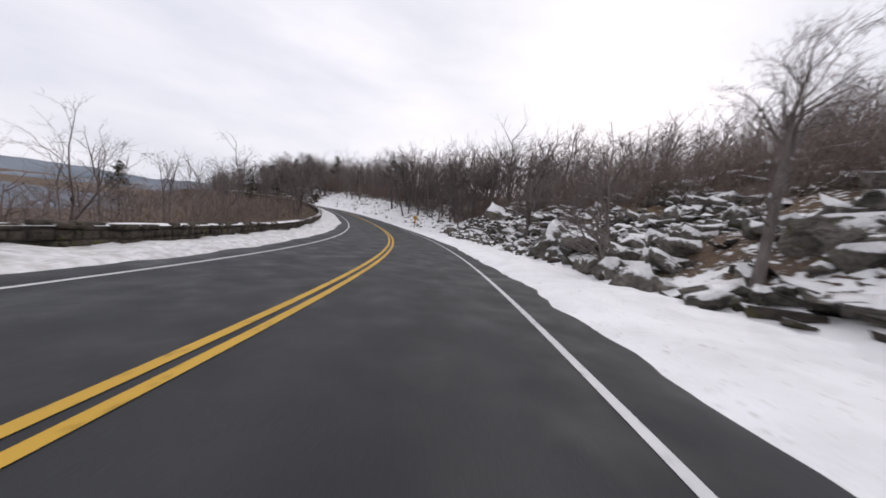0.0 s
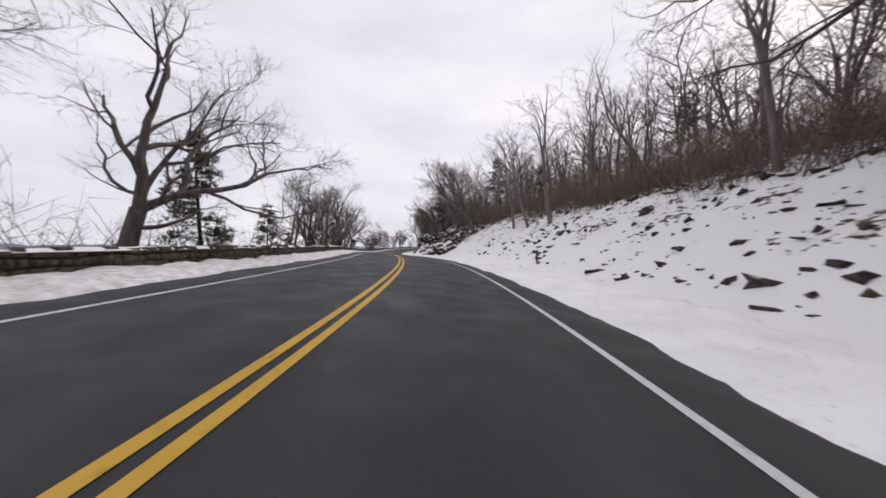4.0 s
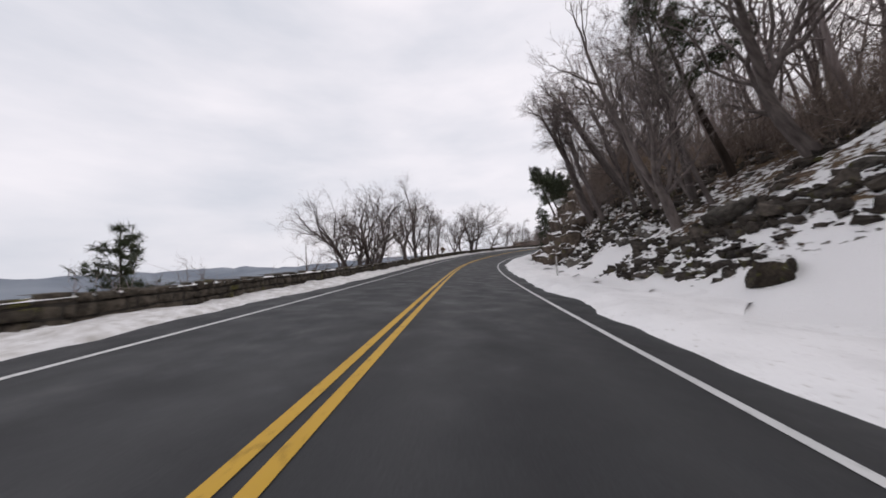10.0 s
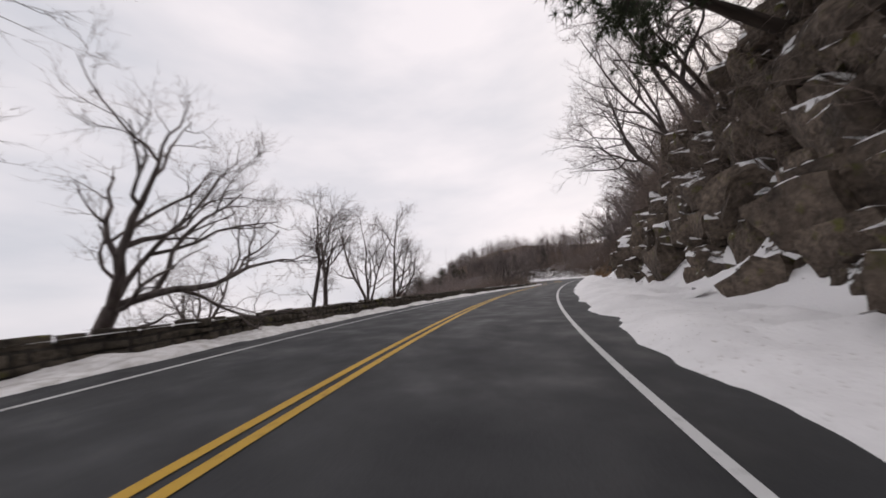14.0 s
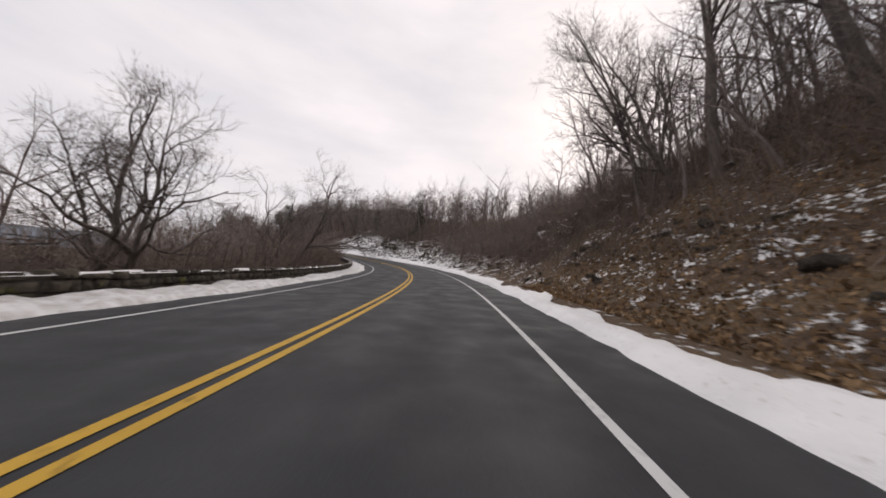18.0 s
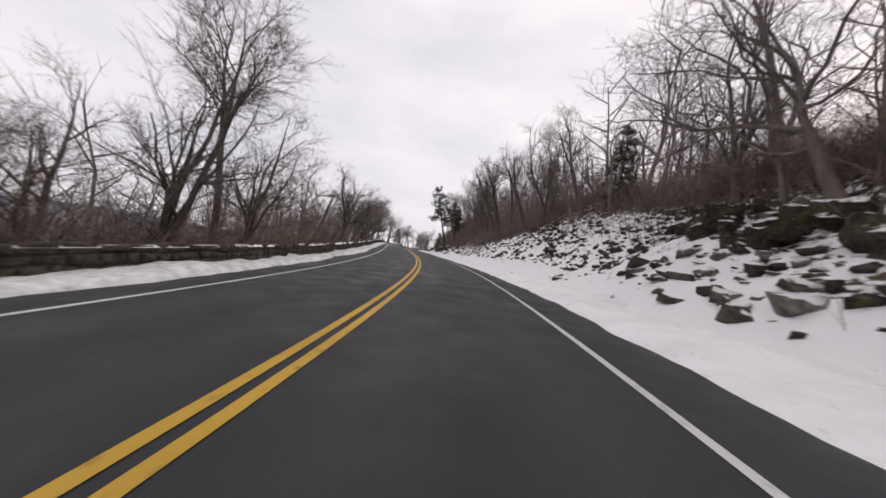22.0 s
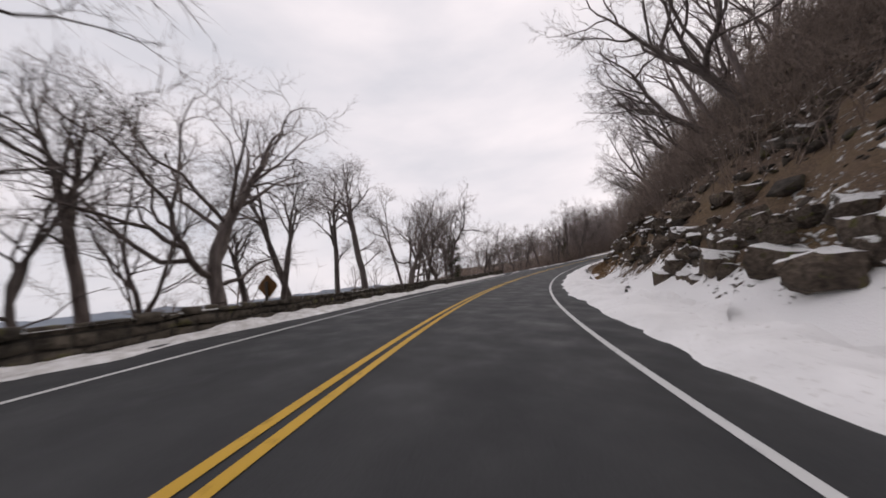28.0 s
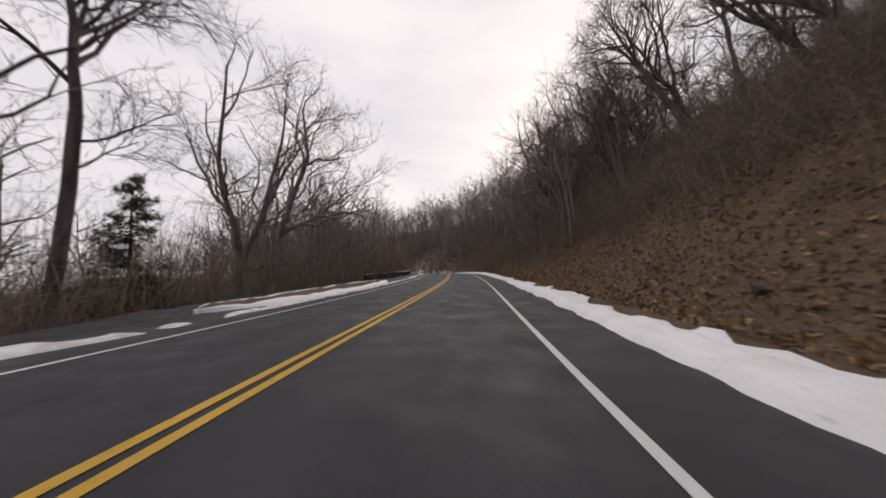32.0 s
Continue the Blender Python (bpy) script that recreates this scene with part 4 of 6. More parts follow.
# trees that stand out on the slope, in the same order
SLOPE_TREES = [
    (67, 11.2, 10, 0.4, -2.4, "tall", 0.21), (66, 11.9, 9, 0.2, -1.0, "tall", 0.13), (66, 12.5, 9, 0.2, -1.3, "tall", 0.11), (60, 10.5, 9.5, 0.2, -1.8, "tall", 0.15), (67, 16.5, 13, 0.6, -4.1, "oak", 0.36), (49, 13.1, 11, 0.6, -2.0, "tall", 0.20),
    (50, 15.6, 11.5, 0.7, -1.9, "tall", 0.20), (46, 13.5, 9.5, 0.5, -1.4, "tall", 0.14), (43, 12.5, 10, 0.4, -1.6, "oak", 0.26), (39, 10.9, 10, 0.3, -1.2, "fork", 0.21), (39, 13.0, 10, 0.2, -0.9, "tall", 0.16),
    (64, 13.2, 12, 0.9, -1.8, "tall", 0.2), (61, 13.7, 13, 0.9, -1.3, "tall", 0.2), (56, 13.8, 12.5, 0.7, -1.3, "tall", 0.2), (6.2, 8.6, 10.5, 0.5, -0.3, "tall", 0.23), (10.2, 7.8, 9.5, 0.5, -1.0, "fork", 0.20), (21, 9.6, 10.5, 0, -0.6, "fork", 0.23), (22.5, 10.4, 7, 0.3, -0.4, "tall", 0.10), (29, 15, 11, 0, -1, "oak", 0.2),
    (112, 13.6, 12.5, -0.6, -7.6, "tall", 0.26), (114, 14.5, 12.5, -0.8, -6.4, "tall", 0.24), (108, 13.2, 11, -0.4, -5.4, "oak", 0.27), (118, 15.5, 12, -0.6, -5.0, "fork", 0.2), (123, 16, 12, 0, -4.2, "tall", 0.2), (128, 16, 12, 0, -3.6, "fork", 0.18),
    (146, 13.9, 13.2, -0.6, -4.2, "oak", 0.29), (166.2, 14.4, 9.5, -0.6, -7.0, "oak", 0.24), (168.6, 10.9, 11.5, -0.3, -4.2, "fork", 0.25), (168.5, 12.4, 8, -0.2, -2.5, "tall", 0.10), (157, 14.5, 12, -0.4, -4.6, "tall", 0.26), (153, 15.5, 12, -0.4, -4.2, "tall", 0.2), (181, 12.2, 11.5, -0.2, -3.0, "tall", 0.2),
    (170, 12.6, 12, 0, -3.2, "tall", 0.14), (172, 13.8, 12, 0, -2.5, "fork", 0.15), (175, 13.5, 12.5, 0, -3, "tall", 0.15), (178, 13.6, 11, 0, -3, "fork", 0.15), (183.5, 12.0, 11.5, -0.8, -6.6, "tall", 0.37), (181.5, 14.5, 11.5, -0.8, -6.2, "tall", 0.27),
    (186, 15.5, 12, -0.8, -6, "tall", 0.26), (190, 16.5, 12, -0.5, -5.5, "tall", 0.22), (296, 13.2, 10, -0.4, -5.6, "fork", 0.22), (294, 13.3, 11, -0.3, -3.8, "fork", 0.22), (292, 13.4, 11, -0.3, -4.2, "tall", 0.2), (289, 16.0, 11, -0.2, -4.5, "tall", 0.26),
    (348, 12.0, 11.5, -0.2, -4.0, "oak", 0.27), (353, 13.6, 10.5, 0, -1.6, "fork", 0.16), (357, 13.6, 10.5, 0, -2.2, "oak", 0.18), (344, 13.0, 10, 0, -3.5, "tall", 0.18), (351, 16.5, 12, 0, -2.5, "oak", 0.22), (361, 14.5, 11, 0, -2, "fork", 0.16),
    (415, 14.4, 14.0, -0.3, -2.6, "fork", 0.24), (410, 14.3, 13.2, -0.3, -3.0, "fork", 0.24), (405, 14.3, 12.4, -0.3, -3.4, "fork", 0.24), (402, 14.2, 11.5, -0.3, -3.6, "fork", 0.24), (399, 14.4, 11.5, -0.3, -4.0, "fork", 0.22), (397, 14.2, 11.5, -0.3, -4.2, "tall", 0.22),
    (394, 14.1, 12, -0.3, -5.2, "tall", 0.32), (391, 14.6, 11.5, -0.3, -4.6, "tall", 0.2), (386, 14.5, 11.5, -0.2, -4, "tall", 0.18), (380, 14.0, 11, -0.2, -3.5, "fork", 0.18), (374, 14.5, 11, -0.2, -3.5, "tall", 0.18), (428, 13.0, 12, -0.5, -4.0, "fork", 0.2),
    (433, 13.5, 12, -0.5, -5.0, "tall", 0.16), (437, 14.5, 12, -0.5, -5.0, "tall", 0.16), (474, 14.2, 9, -2.0, -9.0, "oak", 0.27), (480, 14.6, 8.5, -1.5, -8.5, "oak", 0.27), (487, 15.0, 9, -1.5, -8.0, "fork", 0.2), (493, 15.5, 10, -1, -6.5, "fork", 0.18),
    (226, 15.0, 9, -1, -6.0, "fork", 0.2), (233, 15.4, 9, -1, -6.5, "oak", 0.22), (238, 13.6, 10, -1, -7.0, "oak", 0.22), (243, 13.3, 11, -1, -7.5, "fork", 0.22), (249, 13.3, 11, -0.5, -6.5, "oak", 0.2), (256, 13.6, 10, -0.5, -5, "fork", 0.18), (564, 12.8, 16, -0.5, -2.0, "oak", 0.34), (562, 13.8, 14.5, -0.3, -1.5, "fork", 0.25), (568, 15.0, 13, -0.3, -2.0, "fork", 0.22), (557, 16.5, 13, -0.3, -3.0, "oak", 0.24), (553, 17.5, 12.5, -0.3, -3.5, "fork", 0.22), (548, 17.0, 12.5, -0.3, -4.0, "oak", 0.22), (542, 18.0, 12, -0.3, -4.0, "fork", 0.2), (536, 18.5, 12, -0.3, -4.0, "oak", 0.2), (552, 14.0, 11, -0.5, -4.7, "fork", 0.2),
    (545, 15, 11, -0.5, -5, "tall", 0.2), (538, 15.5, 11, -0.5, -5, "fork", 0.2), (531, 15.5, 11, -0.5, -5.5, "tall", 0.2), (528, 13.2, 11, -0.5, -7, "oak", 0.2), (521, 13.2, 11, -0.5, -7.5, "fork", 0.2), (514, 13.6, 11, -0.5, -8, "oak", 0.2), (507, 14, 11, -0.5, -7, "fork", 0.2),
]
YOUNG = along([(-30, .55), (33, .58), (40, .7), (50, .75), (62, 1), (700, 1)])
for n, (s, u, h, ahead, across, style, radius) in enumerate(SLOPE_TREES):
    plant(s, u, h * YOUNG(s), style, n % 3, girth(radius, h), ahead, across, "on the snowy slope")
NEAREST = along([(-30, 20), (15, 20), (30, 15), (45, 10), (85, 11), (110, 13), (140, 13), (160, 11), (176, 14), (195, 12.5), (240, 12.5), (248, 14), (280, 12.5), (312, 11), (322, 10), (350, 12), (420, 13), (440, 13), (450, 12.5), (500, 13.5), (545, 13), (570, 11), (590, 9), (700, 9)])


# ---- pines ----
def grow_pine(seed, height=9.0, bare=0.25, spread=0.30, droop=0.1, gaps=0.25):
    rng = np.random.default_rng(seed)
    wood, nv = [[], [], [], []], [[], [], [], []]

    def rod(a, b, r0, r1):
        for x, y in zip(wood, (a, b, r0, r1)):
            x.append(y)
    line = branch_line(rng, np.zeros(3), np.array([0.04, 0.02, 1.0]), height, 12, 0.03, 0.06)
    for i in range(12):
        rod(line[i], line[i + 1], 0.018 * height * (1 - i / 12.5), 0.018 * height * (1 - (i + 1) / 12.5))
    rod(np.array([0, 0, -0.5]), line[0], 0.022 * height, 0.018 * height)
    z = bare
    while z < 0.98:
        p = line[int(z * 12)] + (line[min(int(z * 12) + 1, 12)] - line[int(z * 12)]) * (z * 12 % 1)
        for _ in range(rng.integers(3, 6)):
            if rng.uniform() < gaps:
                continue
            a = rng.uniform(0, 6.28)
            ln = height * spread * (1.08 - z) ** 0.75 * rng.uniform(0.6, 1.2)
            b = branch_line(rng, p, np.array([math.cos(a), math.sin(a), 0.25 - droop]), ln, 4, 0.12, 0.03)
            for i in range(4):
                rod(b[i], b[i + 1], 0.02 * (1 - i / 5) + 0.006, 0.02 * (1 - (i + 1) / 5) + 0.006)
            for _ in range(int(7 + ln * 6)):
                f = rng.uniform(0.3, 1.0) * 3.99
                c = b[int(f)] + (b[int(f) + 1] - b[int(f)]) * (f % 1) + rng.normal(0, .10 + 0.05 * ln, 3)
                for _ in range(14):
                    d = rng.normal(0, 1, 3) + np.array([0, 0, .3])
                    d /= np.linalg.norm(d)
                    for x, y in zip(nv, (c, c + d * rng.uniform(.16, .38), 0.013, 0.0)):
                        x.append(y)
        z += rng.uniform(0.035, 0.06)
    return [(*[np.array(x) for x in wood], 5)], [(*[np.array(x) for x in nv], 1)]


PINE_KINDS = {}
for name, label, par in (("pine_tree", "dark green pine with open layered branches", dict(seed=1, height=9.0, bare=0.30, spread=0.30, gaps=0.3)),
                         ("pine_tree", "tall pine with a bare lower trunk", dict(seed=2, height=9.0, bare=0.45, spread=0.32, gaps=0.15)),
                         ("evergreen_tree", "dense dark evergreen with drooping boughs", dict(seed=3, height=9.0, bare=0.06, spread=0.30, droop=0.35, gaps=0.1))):
    wood, needles = grow_pine(**par)
    PINE_KINDS[len(PINE_KINDS)] = (name, label, rod_mesh("trunk", wood, PINE_BARK, True), rod_mesh("foliage", needles, NEEDLES))
PINE_COPIES = {}
for k, s, u, h, lean in ((0, 94, -12, 7.5, 0), (0, 184, -40, 25, 0), (0, 402, -11, 9, 0), (1, 410, -10, 8.5, 0), (2, 415, -9.5, 8, 0), (0, 430, -12, 10, 0), (2, 490, -9, 7, 0), (2, 540, -13, 7, 0), (2, 78, -9.5, 7, 0),
                         (1, 118, 22, 11, 6), (1, 170, 14.5, 11.5, 20), (1, 140, 14.5, 11, 4), (0, 147, 15.5, 10, 4), (2, 133, 16, 7, 4), (2, 196, 9.4, 5.6, 10), (2, 203, 9.6, 5.5, 14), (2, 199, 12.2, 6.0, 14), (1, 205, 10.8, 11, 20), (1, 212, 11.0, 12, 22), (2, 213, 9.6, 5.0, 8),
                         (0, 218, 12.4, 11, 38), (1, 222, 12.4, 14.5, 42), (0, 225, 12.4, 12.5, 46), (1, 228, 12.8, 14, 40), (1, 237, 13.6, 9, 22), (1, 393, 21, 10, 3), (2, 351, 16, 7, 2), (1, 417, 9.2, 14.0, 14), (0, 413, 10.4, 9.5, 8), (0, 422, 13, 8, 5), (2, 426, 9, 4.0, 4), (1, 452, 12.5, 9, 20),
                         (1, 458, 13, 10, 16), (2, 102, 22, 7, 3), (2, 372, 16.4, 7.6, 0), (0, 86, 26, 9, 0)):
    turn = heading(s)
    axis = Vector((-math.sin(turn), math.cos(turn), 0)) * (-1 if u > 0 else 1)
    m = Matrix.Translation(spot(s, u, -0.1)) @ Matrix.Rotation(radians(lean), 4, axis) @ Matrix.Rotation(tree_rng.uniform(0, 6.28), 4, "Z")
    if k in PINE_COPIES:
        ob = copy_thing(PINE_COPIES[k], m)
    else:
        name, label, trunk, foliage = PINE_KINDS[k]
        ob = empty(name, m, label, "tree", "evergreens along the road")
        part("trunk", trunk, ob)
        part("foliage", foliage, ob)
        PINE_COPIES[k] = ob
    g = h / 9.0
    ob.matrix_world = m @ Matrix.Diagonal((g, g, g, 1))


# ---- brush and litter ----
def many(rng, n, lo, hi, u0, u1, power=1.0):
    s = rng.uniform(lo, hi, n)
    f = rng.uniform(0, 1, n) ** power
    return s, u0(s) + (u1(s) - u0(s)) * f


def ground_many(s, u):
    h = np.where(u > 0, hill(s, np.maximum(u, 0)), bank_left(s, u))
    return place(s, u, h)


def build_brush(name, label, seed, n, lo, hi, u0, u1, tall, keep, thick=0.011, power=1.0, twigs=6):
    rng = np.random.default_rng(seed)
    s, u = many(rng, n, lo, hi, u0, u1, power)
    clump = 0.5 + 0.5 * bumpy(s, u, 3.0, seed)
    ok = rng.uniform(0, 1, n) < keep(s) * np.clip(0.35 + clump, 0.1, 1)
    s, u = s[ok], u[ok]
    n = len(s)
    p = ground_many(s, u) - np.array([0, 0, 0.05])
    h = tall(s) * (0.30 + 0.95 * rng.uniform(0, 1, n) ** 1.5)
    sway = np.clip(0.9 / h, 0.16, 0.5)
    out = np.stack([rng.normal(0, 1, n) * sway, rng.normal(0, 1, n) * sway, np.ones(n)], 1)
    mid = p + out * (h * 0.5)[:, None]
    tip = mid + (out + np.stack([rng.normal(0, 1, n) * sway, rng.normal(0, 1, n) * sway, rng.normal(-.2, .3, n) * sway * 2], 1)) * (h * 0.5)[:, None]
    r = thick * rng.uniform(0.5, 1.4, n) * (0.6 + 0.4 * h / tall(s))
    groups = [(p, mid, r, r * .6, 3), (mid, tip, r * .6, None, 1)]
    for _ in range(twigs):
        f = rng.uniform(0, 1, n)[:, None]
        a = np.where(rng.uniform(0, 1, n)[:, None] < .5, p + (mid - p) * (0.25 + 0.75 * f), mid + (tip - mid) * f)
        b = a + np.stack([rng.normal(0, .5, n), rng.normal(0, .5, n), rng.uniform(0, .8, n)], 1) * (np.minimum(h, 1.6) * 0.55)[:, None]
        groups.append((a, b, r * .55, None, 1))
    tagged(new(name, rod_mesh(name, groups, BRUSH)), label, "brush", kind="stuff")


def const(v):
    return lambda s: np.full(np.shape(s), v, float)


BRUSH_KEEP = along([(-30, .9), (34, .9), (42, .4), (54, .45), (62, .85), (100, .85), (130, .8), (170, .7), (190, .9), (300, .95), (325, .7), (400, .8), (440, .95), (700, .9)])
EDGE = along([(-30, -5), (25, -3), (36, 1), (44, 3), (170, 3), (180, 0), (240, -2), (315, -2), (325, 0), (350, 0), (360, .5), (400, .5), (410, 0), (440, -1), (500, -3), (560, -3), (580, 0), (700, 0)])
build_brush("undergrowth", "tangled leafless undergrowth on the wooded slope", 21, 40000, -15, 690, lambda s: NEAREST(s) - 1.0 + EDGE(s), lambda s: NEAREST(s) + 13 + EDGE(s), along([(-30, 2.2), (50, 2.2), (60, 3.0), (110, 2.6), (270, 2.6), (300, 2.4), (340, 2.4), (560, 2.6), (600, 3.6), (700, 3.6)]), BRUSH_KEEP, 0.016, 1.5)
build_brush("thicket", "dense leafless thicket behind the wall", 22, 26000, -15, 690, const(-7.6), const(-19.0),
            along([(-30, 2.4), (80, 3.0), (100, 1.8), (180, 1.7), (230, 1.9), (245, 2.4), (262, 3.0), (312, 3.2), (335, 2.6), (342, 4.0), (356, 2.6), (400, 2.2), (500, 2.2), (508, 1.4), (520, 1.5), (530, 3.0), (545, 5.0), (700, 5.0)]),
            along([(-30, .95), (78, .95), (96, .4), (140, .3), (185, .4), (232, .5), (250, .9), (372, .95), (395, .4), (440, .3), (495, .5), (505, 1.0), (700, 1.0)]), 0.018)
build_brush("hillside_scrub", "grey-brown scrub thick over the slope", 24, 16000, -15, 44, along([(-15, 14), (8, 14.5), (15, 16), (25, 16), (33, 13), (44, 11)]), const(40.0), const(3.1), const(1.0), 0.015, 1.5)
build_brush("hillside_scrub", "grey-brown scrub thick over the slope", 25, 20000, 552, 690, lambda s: FOOT(s) + 3.0, const(36.0), const(5.0), along([(552, .3), (568, 1), (690, 1)]), 0.018)
build_brush("hillside_scrub", "grey-brown scrub thick over the slope", 26, 22000, 240, 330, along([(240, 10.0), (262, 12.8), (284, 12.8), (293, 11.5), (300, 8.6), (312, 9.4), (330, 10.5)]), const(26.0), along([(240, 3.0), (295, 3.0), (308, 2.4), (330, 2.4)]), const(1.0), 0.015, 1.2)
build_brush("hillside_scrub", "grey-brown scrub thick over the slope", 28, 12000, 54, 100, lambda s: NEAREST(s) + 2.5, lambda s: NEAREST(s) + 15, const(2.8), const(0.95), 0.015)
build_brush("hillside_scrub", "grey-brown scrub thick over the slope", 29, 9000, 100, 176, lambda s: NEAREST(s) + 2.5, lambda s: NEAREST(s) + 13, const(2.8), const(0.95), 0.014, 1.3)
build_brush("hillside_scrub", "grey-brown scrub thick over the slope", 30, 20000, 345, 440, along([(345, 13), (362, 15), (374, 14.6), (386, 12.5), (400, 10), (420, 8.6), (440, 9)]), lambda s: NEAREST(s) + 11, const(2.4), const(1.0), 0.015, 1.5)
build_brush("hillside_scrub", "brown scrub hanging over the rock cut", 31, 13000, 186, 250, lambda s: NEAREST(s) - 2.5, lambda s: NEAREST(s) + 9, const(2.6), const(0.95), 0.014, 1.2)
build_brush("hillside_scrub", "brown scrub hanging over the rock cut", 32, 16000, 440, 505, along([(440, 10), (458, 12.2), (470, 12), (478, 10.3), (490, 9.4), (505, 9.6)]), lambda s: NEAREST(s) + 9, const(2.6), const(1.0), 0.014, 1.3)
build_brush("hillside_scrub", "fine reddish-brown scrub over the leafy bank", 34, 10000, 496, 600, lambda s: FOOT(s) + 3.5, lambda s: FOOT(s) + 17, const(1.9), const(0.95), 0.010, 0.8, 7)
build_brush("hillside_scrub", "grey-brown scrub thick over the slope", 36, 16000, 498, 606, lambda s: NEAREST(s) - 2.8, lambda s: NEAREST(s) + 11, const(3.0), const(1.0), 0.014, 1.2)
build_brush("hillside_scrub", "grey-brown scrub thick over the slope", 35, 11000, 318, 364, lambda s: NEAREST(s) + 1.0, lambda s: NEAREST(s) + 17, const(2.5), const(1.0), 0.015)
build_brush("roadside_thicket", "dense brown thicket on the bank behind the wall", 33, 21000, 255, 385, const(-7.4), const(-17.0), along([(255, 2.8), (268, 3.3), (312, 3.8), (330, 4.2), (341, 5.0), (352, 4.6), (358, 2.4), (385, 2.2)]), const(1.0), 0.016)
build_brush("roadside_thicket", "tall brown thicket beside the widened road", 27, 16000, 512, 690, along([(512, -6.8), (530, -7.8), (540, -9.8), (560, -9.6), (580, -7.2), (690, -7.2)]), const(-26.0), along([(512, 1.0), (520, 1.5), (527, 3.2), (534, 5.0), (546, 6.5), (565, 7.5), (690, 7.5)]), const(1.0), 0.018)
build_brush("dead_brush", "dead weeds and saplings low on the slope", 23, 13000, 250, 690, lambda s: FOOT(s) + 1.0, lambda s: NEAREST(s), along([(225, .6), (280, .8), (310, 1.6), (330, .7), (500, .6), (700, .8)]), along([(225, .9), (320, .8), (330, .1), (485, .1), (495, 1), (575, 1), (590, .4), (700, .4)]), 0.007)


def build_litter():
    rng = np.random.default_rng(31)
    n = 130000
    s = np.concatenate([rng.uniform(250, 296, n // 3), rng.uniform(478, 590, n - n // 3)])
    u = FOOT(s) - 0.1 + 11 * rng.uniform(0, 1, n) ** 1.25
    p = ground_many(s, u) + np.stack([0 * s, 0 * s, rng.uniform(0.01, 0.07, n)], 1)
    a, b = rng.normal(0, 1, (n, 3)), rng.normal(0, 1, (n, 3))
    a *= (rng.uniform(.04, .10, n) / np.linalg.norm(a, axis=1))[:, None]
    b *= (rng.uniform(.03, .07, n) / np.linalg.norm(b, axis=1))[:, None]
    v = np.stack([p - a, p - b, p + a, p + b], 1).reshape(-1, 3)
    tagged(new("leaf_litter", quads_mesh("leaf_litter", v, np.arange(n * 4).reshape(n, 4), DRY)), "brown fallen leaves over the steep bank", "leaves", kind="stuff")


build_litter()


def small_tree(seed):
    """A coarse bare tree one metre high, as rods: (p0, p1, r0, r1, sides)."""
    rng = np.random.default_rng(seed)
    rodsets = {4: [[], [], [], []], 1: [[], [], [], []]}

    def lay(n, p, q, r0, r1):
        for x, y in zip(rodsets[n], (p, q, r0, r1)):
            x.append(y)
    line = branch_line(rng, np.zeros(3), np.array([rng.normal(0, .1), rng.normal(0, .1), 1.0]), 0.86, 4, 0.12, 0.06)
    for i in range(4):
        lay(4, line[i], line[i + 1], 0.013 * (1 - 0.2 * i), 0.013 * (0.8 - 0.2 * i) + 0.001)
    for k in range(9):
        f = 0.28 + 0.72 * (k + rng.uniform(0, 1)) / 9
        x = min(f, .999) * 4
        i = int(x)
        p = line[i] + (line[i + 1] - line[i]) * (x - i)
        a = k * 2.4 + rng.uniform(-.5, .5)
        b = branch_line(rng, p, np.array([math.cos(a), math.sin(a), rng.uniform(.5, 1.3)]), rng.uniform(.24, .42) * (1.25 - .6 * f), 2, 0.2, 0.06)
        lay(4, b[0], b[1], 0.0052, 0.0038)
        lay(1, b[1], b[2], 0.0038, 0)
        for _ in range(5):
            g = rng.uniform(0.3, 1.95)
            j = int(g)
            q = b[j] + (b[j + 1] - b[j]) * (g - j)
            w = (b[2] - b[0]) / np.linalg.norm(b[2] - b[0]) + rng.normal(0, .55, 3)
            e = q + w * rng.uniform(.06, .14)
            lay(1, q, e, 0.0022, 0)
            for _ in range(3):
                h = q + (e - q) * rng.uniform(.2, 1)
                lay(1, h, h + (w + rng.normal(0, .6, 3)) * rng.uniform(.04, .08), 0.0013, 0)
    return [(*[np.array(x) for x in w], n) for n, w in rodsets.items()]


SMALL_TREES = [small_tree(i) for i in range(7)]
WHOLE_TREES = []
for style, seed in (("tall", 1), ("fork", 2), ("tall", 3), ("oak", 4), ("fork", 5), ("tall", 6)):
    wood, twig = grow(700 + seed, thick=0.14, fine=0.40, **{**TREE_STYLES[style], "limbs": 4})
    WHOLE_TREES.append([(p0 / 10, p1 / 10, r0 / 10, r1 / 10, min(n, 4)) for p0, p1, r0, r1, n in wood + twig])


